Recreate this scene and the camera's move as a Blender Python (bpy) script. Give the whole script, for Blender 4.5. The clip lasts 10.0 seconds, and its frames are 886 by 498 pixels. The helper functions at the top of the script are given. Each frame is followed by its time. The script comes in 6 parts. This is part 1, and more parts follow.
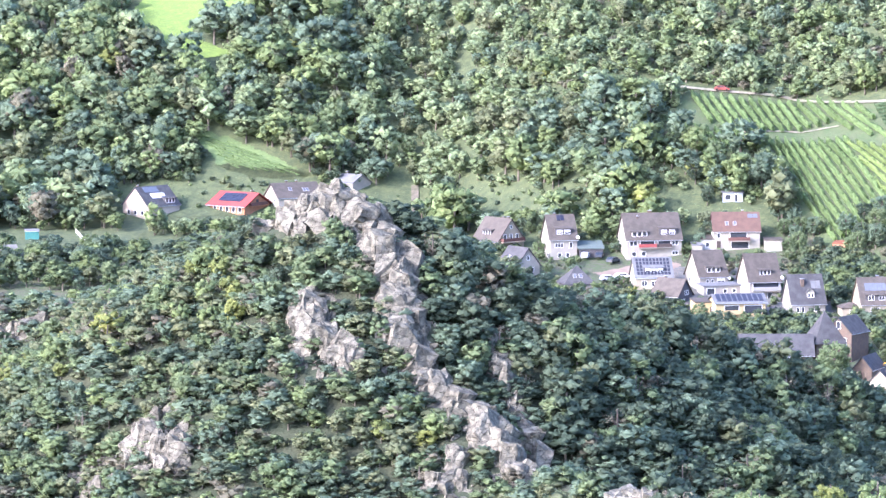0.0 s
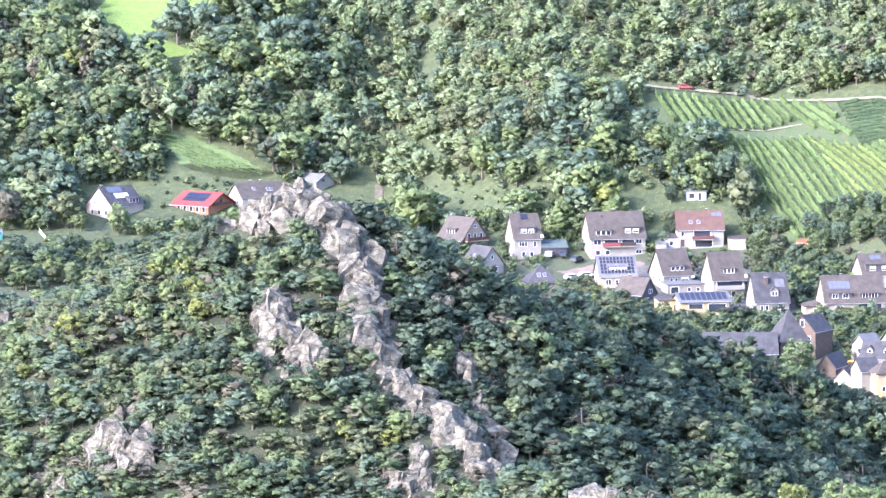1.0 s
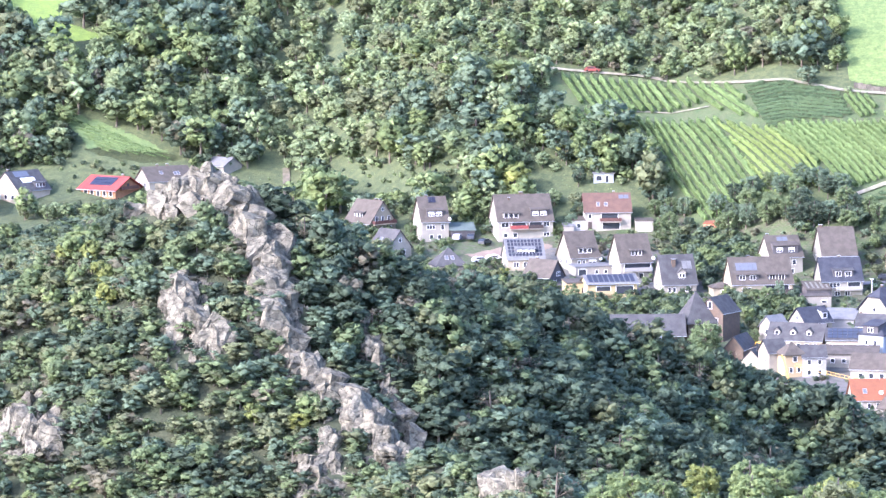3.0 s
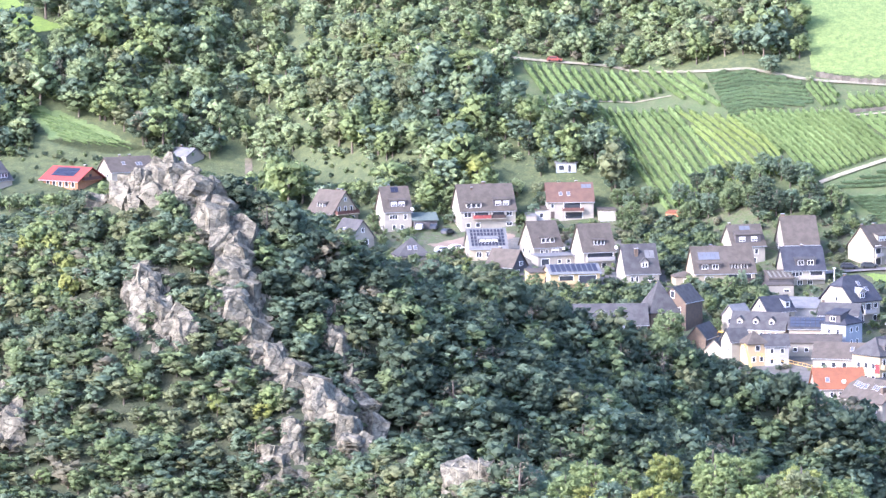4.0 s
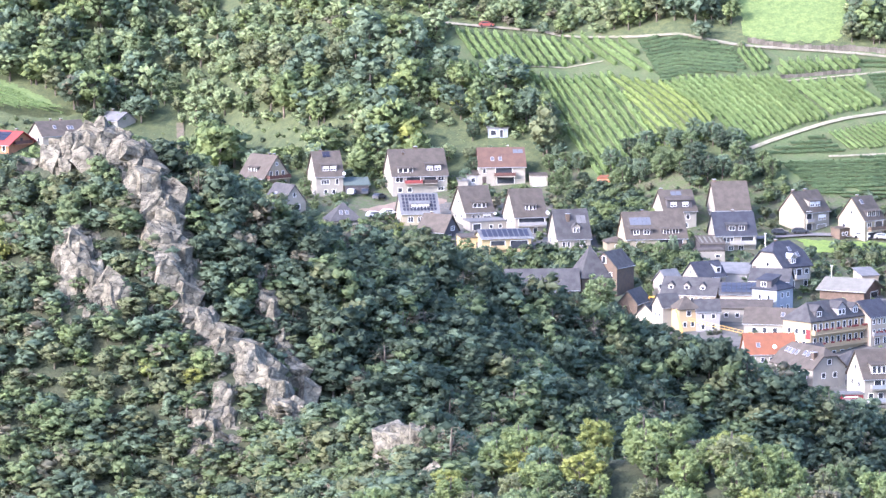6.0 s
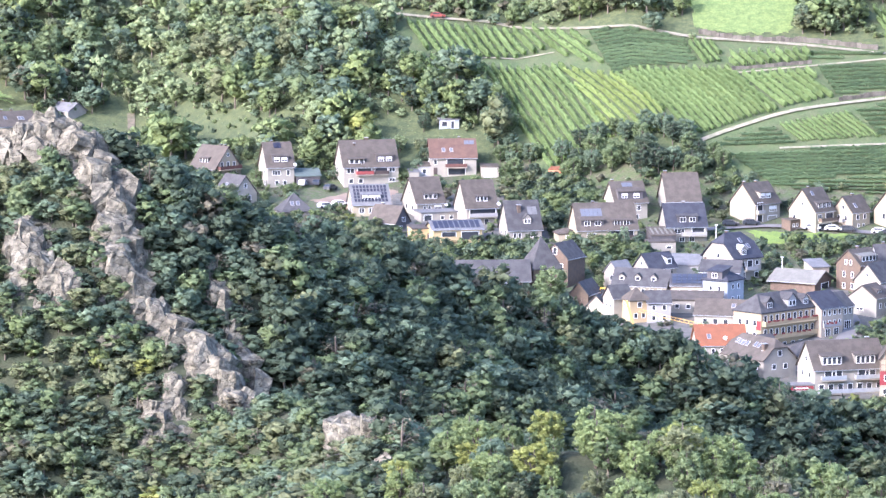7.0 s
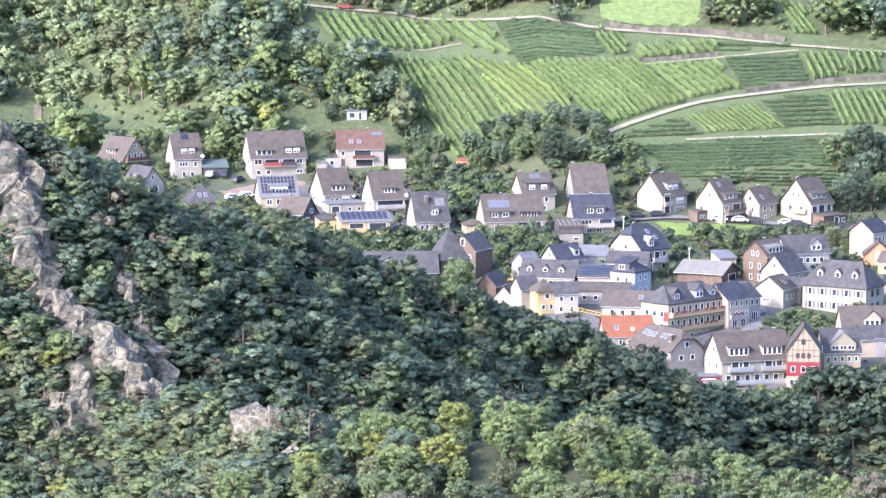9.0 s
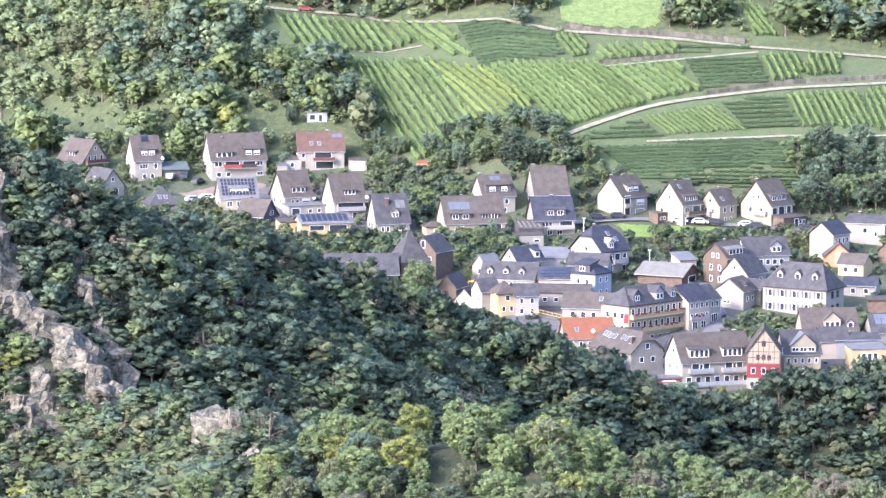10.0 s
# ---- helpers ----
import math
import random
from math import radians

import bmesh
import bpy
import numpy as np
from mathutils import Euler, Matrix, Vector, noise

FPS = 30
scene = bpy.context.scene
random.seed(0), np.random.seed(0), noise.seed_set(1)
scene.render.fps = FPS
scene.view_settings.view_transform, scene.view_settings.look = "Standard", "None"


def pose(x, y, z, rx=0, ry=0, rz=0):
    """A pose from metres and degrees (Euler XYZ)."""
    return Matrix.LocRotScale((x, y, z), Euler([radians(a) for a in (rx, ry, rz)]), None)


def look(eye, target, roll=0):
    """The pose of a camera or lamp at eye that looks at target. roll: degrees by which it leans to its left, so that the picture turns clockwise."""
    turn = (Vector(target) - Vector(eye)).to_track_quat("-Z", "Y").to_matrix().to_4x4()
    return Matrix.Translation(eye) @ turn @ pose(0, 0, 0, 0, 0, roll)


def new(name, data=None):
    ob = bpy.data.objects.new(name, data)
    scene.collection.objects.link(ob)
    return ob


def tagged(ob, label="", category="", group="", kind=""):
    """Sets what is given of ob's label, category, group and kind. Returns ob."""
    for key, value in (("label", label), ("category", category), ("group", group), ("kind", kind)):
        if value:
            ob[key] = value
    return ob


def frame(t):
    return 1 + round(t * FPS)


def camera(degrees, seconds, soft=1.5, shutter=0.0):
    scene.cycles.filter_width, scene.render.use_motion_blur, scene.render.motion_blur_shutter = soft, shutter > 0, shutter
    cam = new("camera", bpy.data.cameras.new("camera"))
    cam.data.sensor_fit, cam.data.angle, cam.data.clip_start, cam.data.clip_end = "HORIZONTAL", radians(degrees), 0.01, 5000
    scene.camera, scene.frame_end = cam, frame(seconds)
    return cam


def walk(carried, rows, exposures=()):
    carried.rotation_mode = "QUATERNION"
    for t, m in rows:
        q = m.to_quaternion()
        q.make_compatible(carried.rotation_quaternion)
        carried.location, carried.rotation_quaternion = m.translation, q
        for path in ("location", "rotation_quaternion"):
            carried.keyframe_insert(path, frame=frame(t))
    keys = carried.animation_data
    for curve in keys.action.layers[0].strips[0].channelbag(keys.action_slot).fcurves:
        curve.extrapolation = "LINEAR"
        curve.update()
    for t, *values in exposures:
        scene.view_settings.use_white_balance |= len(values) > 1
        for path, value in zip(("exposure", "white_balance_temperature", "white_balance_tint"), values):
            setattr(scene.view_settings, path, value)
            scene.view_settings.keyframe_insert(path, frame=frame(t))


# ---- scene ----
# ---- camera ----
cam = camera(13.0, 10.0, 1.4)
TURNS = [
    (0.0, 3.048, -5.500, 0.000),
    (0.5, 2.805, -5.514, -0.011),
    (1.0, 2.515, -5.512, -0.089),
    (1.5, 2.183, -5.547, -0.097),
    (2.0, 1.818, -5.603, -0.143),
    (2.5, 1.468, -5.686, -0.164),
    (4.0, 0.599, -5.915, -0.277),
    (4.5, 0.356, -6.013, -0.286),
    (5.0, 0.128, -6.149, -0.241),
    (5.5, -0.117, -6.307, -0.160),
    (7.0, -1.138, -6.567, 0.068),
    (7.5, -1.537, -6.578, 0.084),
    (8.0, -1.907, -6.592, 0.157),
    (8.5, -2.224, -6.641, 0.177),
    (9.0, -2.508, -6.691, 0.207),
    (9.5, -2.783, -6.700, 0.233),
    (10.0, -3.095, -6.659, 0.233),
]
walk(cam, [(t, pose(0, 0, 122.0) @ pose(0, 0, 0, 90 + pitch, 0, yaw) @ pose(0, 0, 0, 0, 0, roll)) for t, yaw, pitch, roll in TURNS], [(0, 2.7, 5210, 27.5), (10, 2.39, 5430, 25)])

# ---- sky, sun and exposure ----
SUN = Vector((-0.68, -0.58, 0.50)).normalized()
sky_world = bpy.data.worlds.new("sky")
scene.world = sky_world
sky_world.use_nodes = True
wn = sky_world.node_tree.nodes
sky = wn.new("ShaderNodeTexSky")
sky.sky_type, sky.sun_disc = "NISHITA", False
sky.sun_elevation, sky.sun_rotation = math.asin(SUN.z), math.atan2(SUN.x, SUN.y)
sky.air_density, sky.dust_density = 1.0, 3.0
sky_world.node_tree.links.new(sky.outputs[0], wn["Background"].inputs[0])
wn["Background"].inputs[1].default_value = 0.15
sun_data = bpy.data.lights.new("sun", "SUN")
sun_data.energy, sun_data.angle, sun_data.color = 1.12, radians(3.0), (1.0, 0.90, 0.74)
sun = new("sun", sun_data)
sun.matrix_world = look(SUN * 500, (0, 0, 0))


# ---- materials ----
def mat(name, colour, rough=0.8, vary=0.25, size=2.0, fine=0.3, bump=0.3, metal=0.0, island=0.0, second=None, through_light=0.0, obj=0.0, spec=0.3):
    """A surface whose colour wanders at two scales, with relief. second: another colour that comes in patches."""
    m = bpy.data.materials.new(name)
    m.use_nodes = True
    n, k = m.node_tree.nodes, m.node_tree.links.new
    bsdf = n["Principled BSDF"]
    bsdf.inputs["Roughness"].default_value, bsdf.inputs["Metallic"].default_value = rough, metal
    bsdf.inputs["Specular IOR Level"].default_value = spec
    geo = n.new("ShaderNodeNewGeometry")
    big, small = n.new("ShaderNodeTexNoise"), n.new("ShaderNodeTexNoise")
    big.inputs["Scale"].default_value, small.inputs["Scale"].default_value = 1 / size, 1 / fine
    big.inputs["Detail"].default_value, small.inputs["Detail"].default_value = 4, 3
    k(geo.outputs["Position"], big.inputs["Vector"])
    k(geo.outputs["Position"], small.inputs["Vector"])
    base = n.new("ShaderNodeMix")
    base.data_type = "RGBA"
    c2 = second or tuple(c * (1 - vary) for c in colour)
    base.inputs["A"].default_value, base.inputs["B"].default_value = (*colour, 1), (*c2, 1)
    ramp = n.new("ShaderNodeMapRange")
    ramp.inputs["From Min"].default_value, ramp.inputs["From Max"].default_value = 0.38, 0.62
    k(big.outputs["Fac"], ramp.inputs["Value"])
    k(ramp.outputs["Result"], base.inputs["Factor"])
    hsv = n.new("ShaderNodeHueSaturation")
    k(base.outputs["Result"], hsv.inputs["Color"])
    add = n.new("ShaderNodeMapRange")
    add.inputs["To Min"].default_value, add.inputs["To Max"].default_value = 1 - vary, 1 + vary
    k(small.outputs["Fac"], add.inputs["Value"])
    value = add.outputs["Result"]
    for amount, socket in ((island, geo.outputs["Random Per Island"]), (obj, n.new("ShaderNodeObjectInfo").outputs["Random"])):
        if amount:
            r = n.new("ShaderNodeMapRange")
            r.inputs["To Min"].default_value, r.inputs["To Max"].default_value = 1 - amount, 1 + amount
            k(socket, r.inputs["Value"])
            mul = n.new("ShaderNodeMath")
            mul.operation = "MULTIPLY"
            k(value, mul.inputs[0])
            k(r.outputs["Result"], mul.inputs[1])
            value = mul.outputs[0]
    k(value, hsv.inputs["Value"])
    k(hsv.outputs["Color"], bsdf.inputs["Base Color"])
    if bump:
        b = n.new("ShaderNodeBump")
        b.inputs["Strength"].default_value, b.inputs["Distance"].default_value = bump, fine * 0.4
        k(small.outputs["Fac"], b.inputs["Height"])
        k(b.outputs["Normal"], bsdf.inputs["Normal"])
    if through_light:
        t, mix = n.new("ShaderNodeBsdfTranslucent"), n.new("ShaderNodeMixShader")
        k(hsv.outputs["Color"], t.inputs["Color"])
        mix.inputs[0].default_value = through_light
        k(bsdf.outputs[0], mix.inputs[1])
        k(t.outputs[0], mix.inputs[2])
        k(mix.outputs[0], n["Material Output"].inputs["Surface"])
    return m


def leafy(name, colour, second):
    return mat(name, colour, 0.7, 0.3, 9.0, 0.6, 0.7, island=0.14, second=second, through_light=0.45, obj=0.12, spec=0.04)


def jointed(m):
    """Adds the dark open joints of slate to a rock surface."""
    n, k = m.node_tree.nodes, m.node_tree.links.new
    bsdf = n["Principled BSDF"]
    geo, turn, cells, edge, mul = n.new("ShaderNodeNewGeometry"), n.new("ShaderNodeMapping"), n.new("ShaderNodeTexVoronoi"), n.new("ShaderNodeMapRange"), n.new("ShaderNodeMix")
    turn.inputs["Rotation"].default_value, turn.inputs["Scale"].default_value = (0.3, 0.45, 0.5), (0.45, 0.9, 1.1)
    cells.feature = "DISTANCE_TO_EDGE"
    cells.inputs["Scale"].default_value = 1.0
    k(geo.outputs["Position"], turn.inputs["Vector"])
    wobble, shift = n.new("ShaderNodeTexNoise"), n.new("ShaderNodeVectorMath")
    wobble.inputs["Scale"].default_value, wobble.inputs["Detail"].default_value = 0.9, 4
    shift.operation = "ADD"
    k(geo.outputs["Position"], wobble.inputs["Vector"])
    k(turn.outputs["Vector"], shift.inputs[0])
    k(wobble.outputs["Color"], shift.inputs[1])
    k(shift.outputs["Vector"], cells.inputs["Vector"])
    edge.inputs["From Max"].default_value, edge.inputs["To Min"].default_value = 0.05, 0.72
    k(cells.outputs["Distance"], edge.inputs["Value"])
    mul.data_type, mul.blend_type = "RGBA", "MULTIPLY"
    mul.inputs["Factor"].default_value = 1.0
    colour = bsdf.inputs["Base Color"].links[0].from_socket
    k(colour, mul.inputs["A"])
    k(edge.outputs["Result"], mul.inputs["B"])
    k(mul.outputs["Result"], bsdf.inputs["Base Color"])
    bump = n.new("ShaderNodeBump")
    bump.inputs["Strength"].default_value, bump.inputs["Distance"].default_value = 1.0, 0.3
    k(edge.outputs["Result"], bump.inputs["Height"])
    k(bsdf.inputs["Normal"].links[0].from_socket, bump.inputs["Normal"])
    k(bump.outputs["Normal"], bsdf.inputs["Normal"])
    return m


M_GROUND = mat("forest_floor", (0.05, 0.055, 0.03), 0.95, 0.4, 3, 0.5, 0.9, second=(0.036, 0.046, 0.025))
M_TOWN_GRASS = mat("garden_grass", (0.064, 0.09, 0.036), 0.95, 0.5, 2, 0.5, 1.0, second=(0.085, 0.084, 0.054))
M_MEADOW = mat("meadow_grass", (0.15, 0.21, 0.045), 0.95, 0.32, 2.5, 0.6, 0.8, second=(0.118, 0.172, 0.042))
M_PASTURE = mat("pasture_grass", (0.142, 0.187, 0.06), 0.95, 0.45, 1.6, 0.6, 1.0, second=(0.098, 0.142, 0.047))
M_DRYGRASS = mat("rough_grass", (0.084, 0.1, 0.043), 0.95, 0.5, 1.8, 0.5, 1.0, second=(0.055, 0.072, 0.033))
# Darkened throughout: the shade between the vine rows is put into this colour.
M_VINEGRASS = mat("vineyard_grass", (0.066, 0.094, 0.038), 0.95, 0.35, 3, 0.5, 0.7, second=(0.084, 0.1, 0.047))
M_CROP = mat("crop_field", (0.118, 0.162, 0.058), 0.95, 0.35, 2.5, 0.5, 0.9, second=(0.088, 0.13, 0.05))
M_ROAD = mat("asphalt", (0.16, 0.155, 0.15), 0.9, 0.15, 4, 0.3, 0.2)
M_TRACK = mat("farm_track", (0.27, 0.24, 0.18), 0.95, 0.3, 1.6, 0.4, 0.4, second=(0.17, 0.17, 0.11))
M_PATH = mat("earth_track", (0.15, 0.125, 0.095), 0.95, 0.35, 1.4, 0.4, 0.5, second=(0.10, 0.095, 0.06))
M_PAVING = mat("grey_paving", (0.125, 0.117, 0.105), 0.9, 0.25, 2, 0.3, 0.3, second=(0.09, 0.09, 0.075))
M_GRAVEL = mat("gravel_yard", (0.22, 0.165, 0.125), 0.95, 0.2, 3, 0.3, 0.4)
M_STONEWALL = mat("slate_stone", (0.12, 0.11, 0.09), 0.9, 0.35, 2, 0.3, 0.8, obj=0.3)
M_ROCK = jointed(mat("slate_rock", (0.192, 0.178, 0.134), 0.9, 0.4, 1.0, 0.3, 0.9, second=(0.088, 0.083, 0.065), obj=0.16, spec=0.08))
M_BARK = mat("bark", (0.14, 0.12, 0.095), 0.9, 0.3, 1, 0.2, 0.5)
M_LEAF = [
    leafy("leaves_mid", (0.15, 0.198, 0.098), (0.174, 0.22, 0.11)),
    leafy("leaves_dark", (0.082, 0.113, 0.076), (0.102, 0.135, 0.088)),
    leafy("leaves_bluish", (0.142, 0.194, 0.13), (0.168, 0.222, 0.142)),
    leafy("leaves_light", (0.205, 0.256, 0.108), (0.186, 0.24, 0.108)),
    leafy("leaves_olive", (0.186, 0.207, 0.11), (0.168, 0.194, 0.108)),
    leafy("leaves_yellow", (0.255, 0.275, 0.085), (0.215, 0.25, 0.09)),
    leafy("twigs_grey", (0.195, 0.182, 0.13), (0.17, 0.168, 0.115)),
    # Pale scrub green, lightened further to hold the haze of distance.
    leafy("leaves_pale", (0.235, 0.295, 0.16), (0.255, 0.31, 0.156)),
]
M_VINE = [leafy("vine_leaves", (0.165, 0.23, 0.09), (0.146, 0.21, 0.082)), leafy("vine_leaves_dark", (0.088, 0.132, 0.07), (0.104, 0.152, 0.076)), leafy("vine_leaves_pale", (0.205, 0.265, 0.088), (0.185, 0.245, 0.085))]
# ---- terrain heights ----
def smooth(e0, e1, v):
    t = np.clip((v - e0) / (e1 - e0), 0, 1)
    return t * t * (3 - 2 * t)


def crest(x, y, pts, left, right, r=3.0):
    """Height of a ridge with its crest through pts, falling off by the given slopes to the left and right of its run."""
    best = np.full(np.shape(x), -60.0)
    for (ax, ay, az), (bx, by, bz) in zip(pts, pts[1:]):
        dx, dy = bx - ax, by - ay
        ll = dx * dx + dy * dy
        s = np.clip(((x - ax) * dx + (y - ay) * dy) / ll, 0, 1)
        px, py = x - ax - s * dx, y - ay - s * dy
        side = smooth(-0.35, 0.35, (dx * (y - ay) - dy * (x - ax)) / (np.sqrt(ll) * (np.hypot(px, py) + 0.5)))
        fall = right + (left - right) * side
        best = np.maximum(best, az + s * (bz - az) - fall * (np.sqrt(px * px + py * py + r * r) - r))
    return best


def waves(x, y, size, seed):
    """Cheap smooth noise, about -1 to 1."""
    a, b = x / size, y / size
    return (np.sin(a * 1.7 + seed + 1.3 * np.sin(b * 1.1 + seed * 2)) + np.sin(b * 1.9 - seed + 1.2 * np.sin(a * 1.3 + seed * 3))
            + 0.6 * np.sin((a + b) * 2.3 + seed * 1.7)) / 2.6


SPINE_EAST = [(-44.9, 560, 75.5), (-37.1, 566, 68), (-26.7, 575, 60.5), (-12.7, 585, 55.3), (0, 592, 52.3), (13.3, 600, 46.4), (31.4, 612, 37.4), (46, 617, 34.2), (59, 622, 27.5), (69.4, 632, 19.6), (82, 636, 18.6), (95, 641, 21), (130, 650, 25), (260, 680, 30)]
SPINE_WEST = [(-44.9, 560, 75.5), (-55.4, 566, 69), (-65.6, 575, 66), (-77.1, 585, 59.2), (-91.2, 592, 55.8), (-120, 604, 54.6), (-300, 640, 60)]
SPUR = [(-44.9, 560, 75.5), (-41.3, 556, 69.5), (-36.9, 550, 64.5), (-33, 540, 57.5), (-29.3, 530, 51.5), (-23.4, 520, 48.3), (-15, 508, 42), (2, 470, 43.5), (4, 456, 43), (1, 430, 31)]
SHOULDER = [(-2, 452, 40), (11.9, 440, 47.6), (22.1, 435, 47.4), (34, 432, 47.3), (43.2, 428, 45.2), (54.9, 420, 43.4), (70.1, 410, 43.4), (160, 380, 44)]
LOOKOUT = [(-500, -30, 112), (-60, -3, 120.4), (60, -3, 120.4), (500, -30, 112)]


def height(x, y):
    """The ground's height over the plan."""
    x, y = np.asarray(x, float), np.asarray(y, float)
    foot = np.interp(x, [-140, -60, -35, -20, 40, 70, 140], [1040, 1036, 1008, 990, 980, 951, 945])
    z = np.maximum(25 + 0.137 * (y - 983), -3)
    z = np.minimum(z, 25 + 0.137 * (foot + 40 - 983))
    over = np.minimum(y, 1300 + 0.1 * (y - 1300)) - foot
    z = z + 0.40 * 8 * np.log1p(np.exp(np.clip(over / 8, -30, 30))) + np.maximum(over, 0) * 0.06
    gully = np.interp(y, [985, 1010, 1060, 1130, 1250], [0, 1.5, 4, 5, 3])
    run = np.interp(y, [980, 1040, 1100, 1200], [-58, -60, -66, -85])
    z = z - gully * np.exp(-((x - run) / 20) ** 2)
    z = z + 2.2 * waves(x, y, 38, 1.0) * smooth(990, 1060, y)
    hill = np.maximum(crest(x, y, SPINE_EAST, 0.62, 0.80), crest(x, y, SPINE_WEST, 0.74, 0.62))
    hill = np.maximum(hill, crest(x, y, SPUR, 1.25, 0.70, 1.5))
    hill = np.maximum(hill, crest(x, y, SHOULDER, 0.55, 0.45, 6))
    hill = hill + 1.3 * waves(x, y, 9, 2.0) + 0.5 * waves(x, y, 3.5, 4.0)
    z = np.maximum(z, hill)
    return np.maximum(z, crest(x, y, LOOKOUT, 0.35, 0.35, 2))


def link_mesh(name, verts, faces, materials, index=None, parent=None):
    me = bpy.data.meshes.new(name)
    me.from_pydata(verts, [], faces)
    for m in materials:
        me.materials.append(m)
    if index is not None:
        me.polygons.foreach_set("material_index", index)
    me.update()
    ob = new(name, me)
    ob.parent = parent
    return ob


def inside(x, y, poly):
    """Which of the points lie in the polygon."""
    hit = np.zeros(np.shape(x), bool)
    for (ax, ay), (bx, by) in zip(poly, poly[1:] + poly[:1]):
        if ay != by:
            hit ^= ((ay > y) != (by > y)) & (x < (bx - ax) * (y - ay) / (by - ay) + ax)
    return hit


# ---- ground: one sheet to the horizon, finest where the view falls ----
def steps(stops):
    out = [stops[0][0]]
    for (a, _), (b, s) in zip(stops, stops[1:]):
        n = max(1, round((b - a) / s))
        out += [a + (b - a) * i / n for i in range(1, n + 1)]
    return np.array(out)


gx = steps([(-4500, 0), (-1500, 500), (-400, 80), (-190, 12), (190, 2.2), (400, 12), (1500, 80), (4500, 500)])
gy = steps([(-4500, 0), (-800, 500), (-60, 60), (360, 12), (680, 1.6), (780, 5), (1170, 2.2), (1500, 20), (4500, 400)])
XX, YY = np.meshgrid(gx, gy)
ZZ = height(XX, YY)
nx, ny = len(gx), len(gy)
gi = np.arange(nx * ny).reshape(ny, nx)
quads = np.stack([gi[:-1, :-1], gi[:-1, 1:], gi[1:, 1:], gi[1:, :-1]], -1).reshape(-1, 4)
cy = (YY[:-1, :-1] + YY[1:, 1:]).ravel() / 2
ground = link_mesh("ground", np.stack([XX, YY, ZZ], -1).reshape(-1, 3).tolist(), quads.tolist(), [M_GROUND, M_TOWN_GRASS, M_DRYGRASS], ((cy > 760).astype(int) + (cy > 990)).tolist())
ground.data.polygons.foreach_set("use_smooth", [True] * len(ground.data.polygons))
tagged(ground, "hilly valley ground of grass and leaf litter", "ground", kind="structure")


def patch(name, poly, material, label, category, lift=0.2, step=0.5, rag=0.8):
    """A sheet of another ground cover, laid over the ground inside a plan outline."""
    xs, ys = [p[0] for p in poly], [p[1] for p in poly]
    ax, ay = np.arange(min(xs) - 2, max(xs) + 2, step), np.arange(min(ys) - 2, max(ys) + 2, step)
    X, Y = np.meshgrid(ax, ay)
    I = np.arange(X.size).reshape(X.shape)
    mx, my = X[:-1, :-1] + step / 2, Y[:-1, :-1] + step / 2
    keep = inside(mx + rag * waves(mx, my, 1.6, 1), my + rag * waves(mx, my, 1.3, 5), poly)
    q = np.stack([I[:-1, :-1], I[:-1, 1:], I[1:, 1:], I[1:, :-1]], -1)[keep]
    used, inv = np.unique(q, return_inverse=True)
    v = np.stack([X, Y, height(X, Y) + lift], -1).reshape(-1, 3)[used]
    ob = link_mesh(name, v.tolist(), inv.reshape(-1, 4).tolist(), [material])
    ob.data.polygons.foreach_set("use_smooth", [True] * len(ob.data.polygons))
    return tagged(ob, label, category, kind="structure")


def ribbon(name, line, width, material, label, category, lift=0.3, kind="structure"):
    """A road or path of some width along a plan line, draped over the ground."""
    pts = []
    for (ax, ay), (bx, by) in zip(line, line[1:]):
        n = max(1, int(math.hypot(bx - ax, by - ay) / 2))
        pts += [(ax + (bx - ax) * i / n, ay + (by - ay) * i / n) for i in range(n)]
    p = np.array(pts + [line[-1]], float)
    for _ in range(6):
        p[1:-1] = (p[:-2] + 2 * p[1:-1] + p[2:]) / 4
    d = np.gradient(p, axis=0)
    d /= np.hypot(d[:, 0], d[:, 1])[:, None]
    nrm = np.stack([-d[:, 1], d[:, 0]], -1) * width / 2
    v, f = [], []
    for s in (-1, -0.5, 0, 0.5, 1):
        e = p + s * nrm
        z = height(e[:, 0], e[:, 1]) * 0.5 + height(p[:, 0], p[:, 1]) * 0.5 + lift
        v.append(np.column_stack([e, z]))
    n = len(p)
    for j in range(4):
        f += [(j * n + i, j * n + i + 1, (j + 1) * n + i + 1, (j + 1) * n + i) for i in range(n - 1)]
    ob = link_mesh(name, np.concatenate(v).tolist(), f, [material])
    return tagged(ob, label, category, kind=kind)


MEADOWS = [
    [(-152, 1138), (-144, 1165), (-95, 1165), (-105, 1143), (-113, 1138), (-133, 1130), (-132, 1119), (-116, 1108), (-126, 1107), (-138, 1110)],
    [(86, 1090), (119, 1090), (115, 1036), (112, 1024), (98, 1025), (87, 1030)],
]
STRIP = [(-127, 1069), (-117, 1066.5), (-105, 1060), (-92, 1050.5), (-99, 1047.5), (-109, 1049.5), (-117, 1052.5)]
HOUSE_LAWN = [(-134, 1049), (-126, 1056), (-112, 1054), (-84, 1052), (-84, 1048), (-86, 1044), (-66, 1046), (-64, 1036), (-90, 1032), (-117, 1026), (-127, 1024)]
CLEAR = [(-53, 1045), (-39, 1030), (-23, 1015), (-14, 1010), (-16, 998), (-38, 1012), (-54, 1023)]
CLEAR_B = [(-5, 1011), (13, 1008), (34, 998), (32, 990), (12, 997), (-4, 1001)]
ALLOTMENT = [(-175, 1012), (-133, 1010), (-128, 990), (-175, 988)]
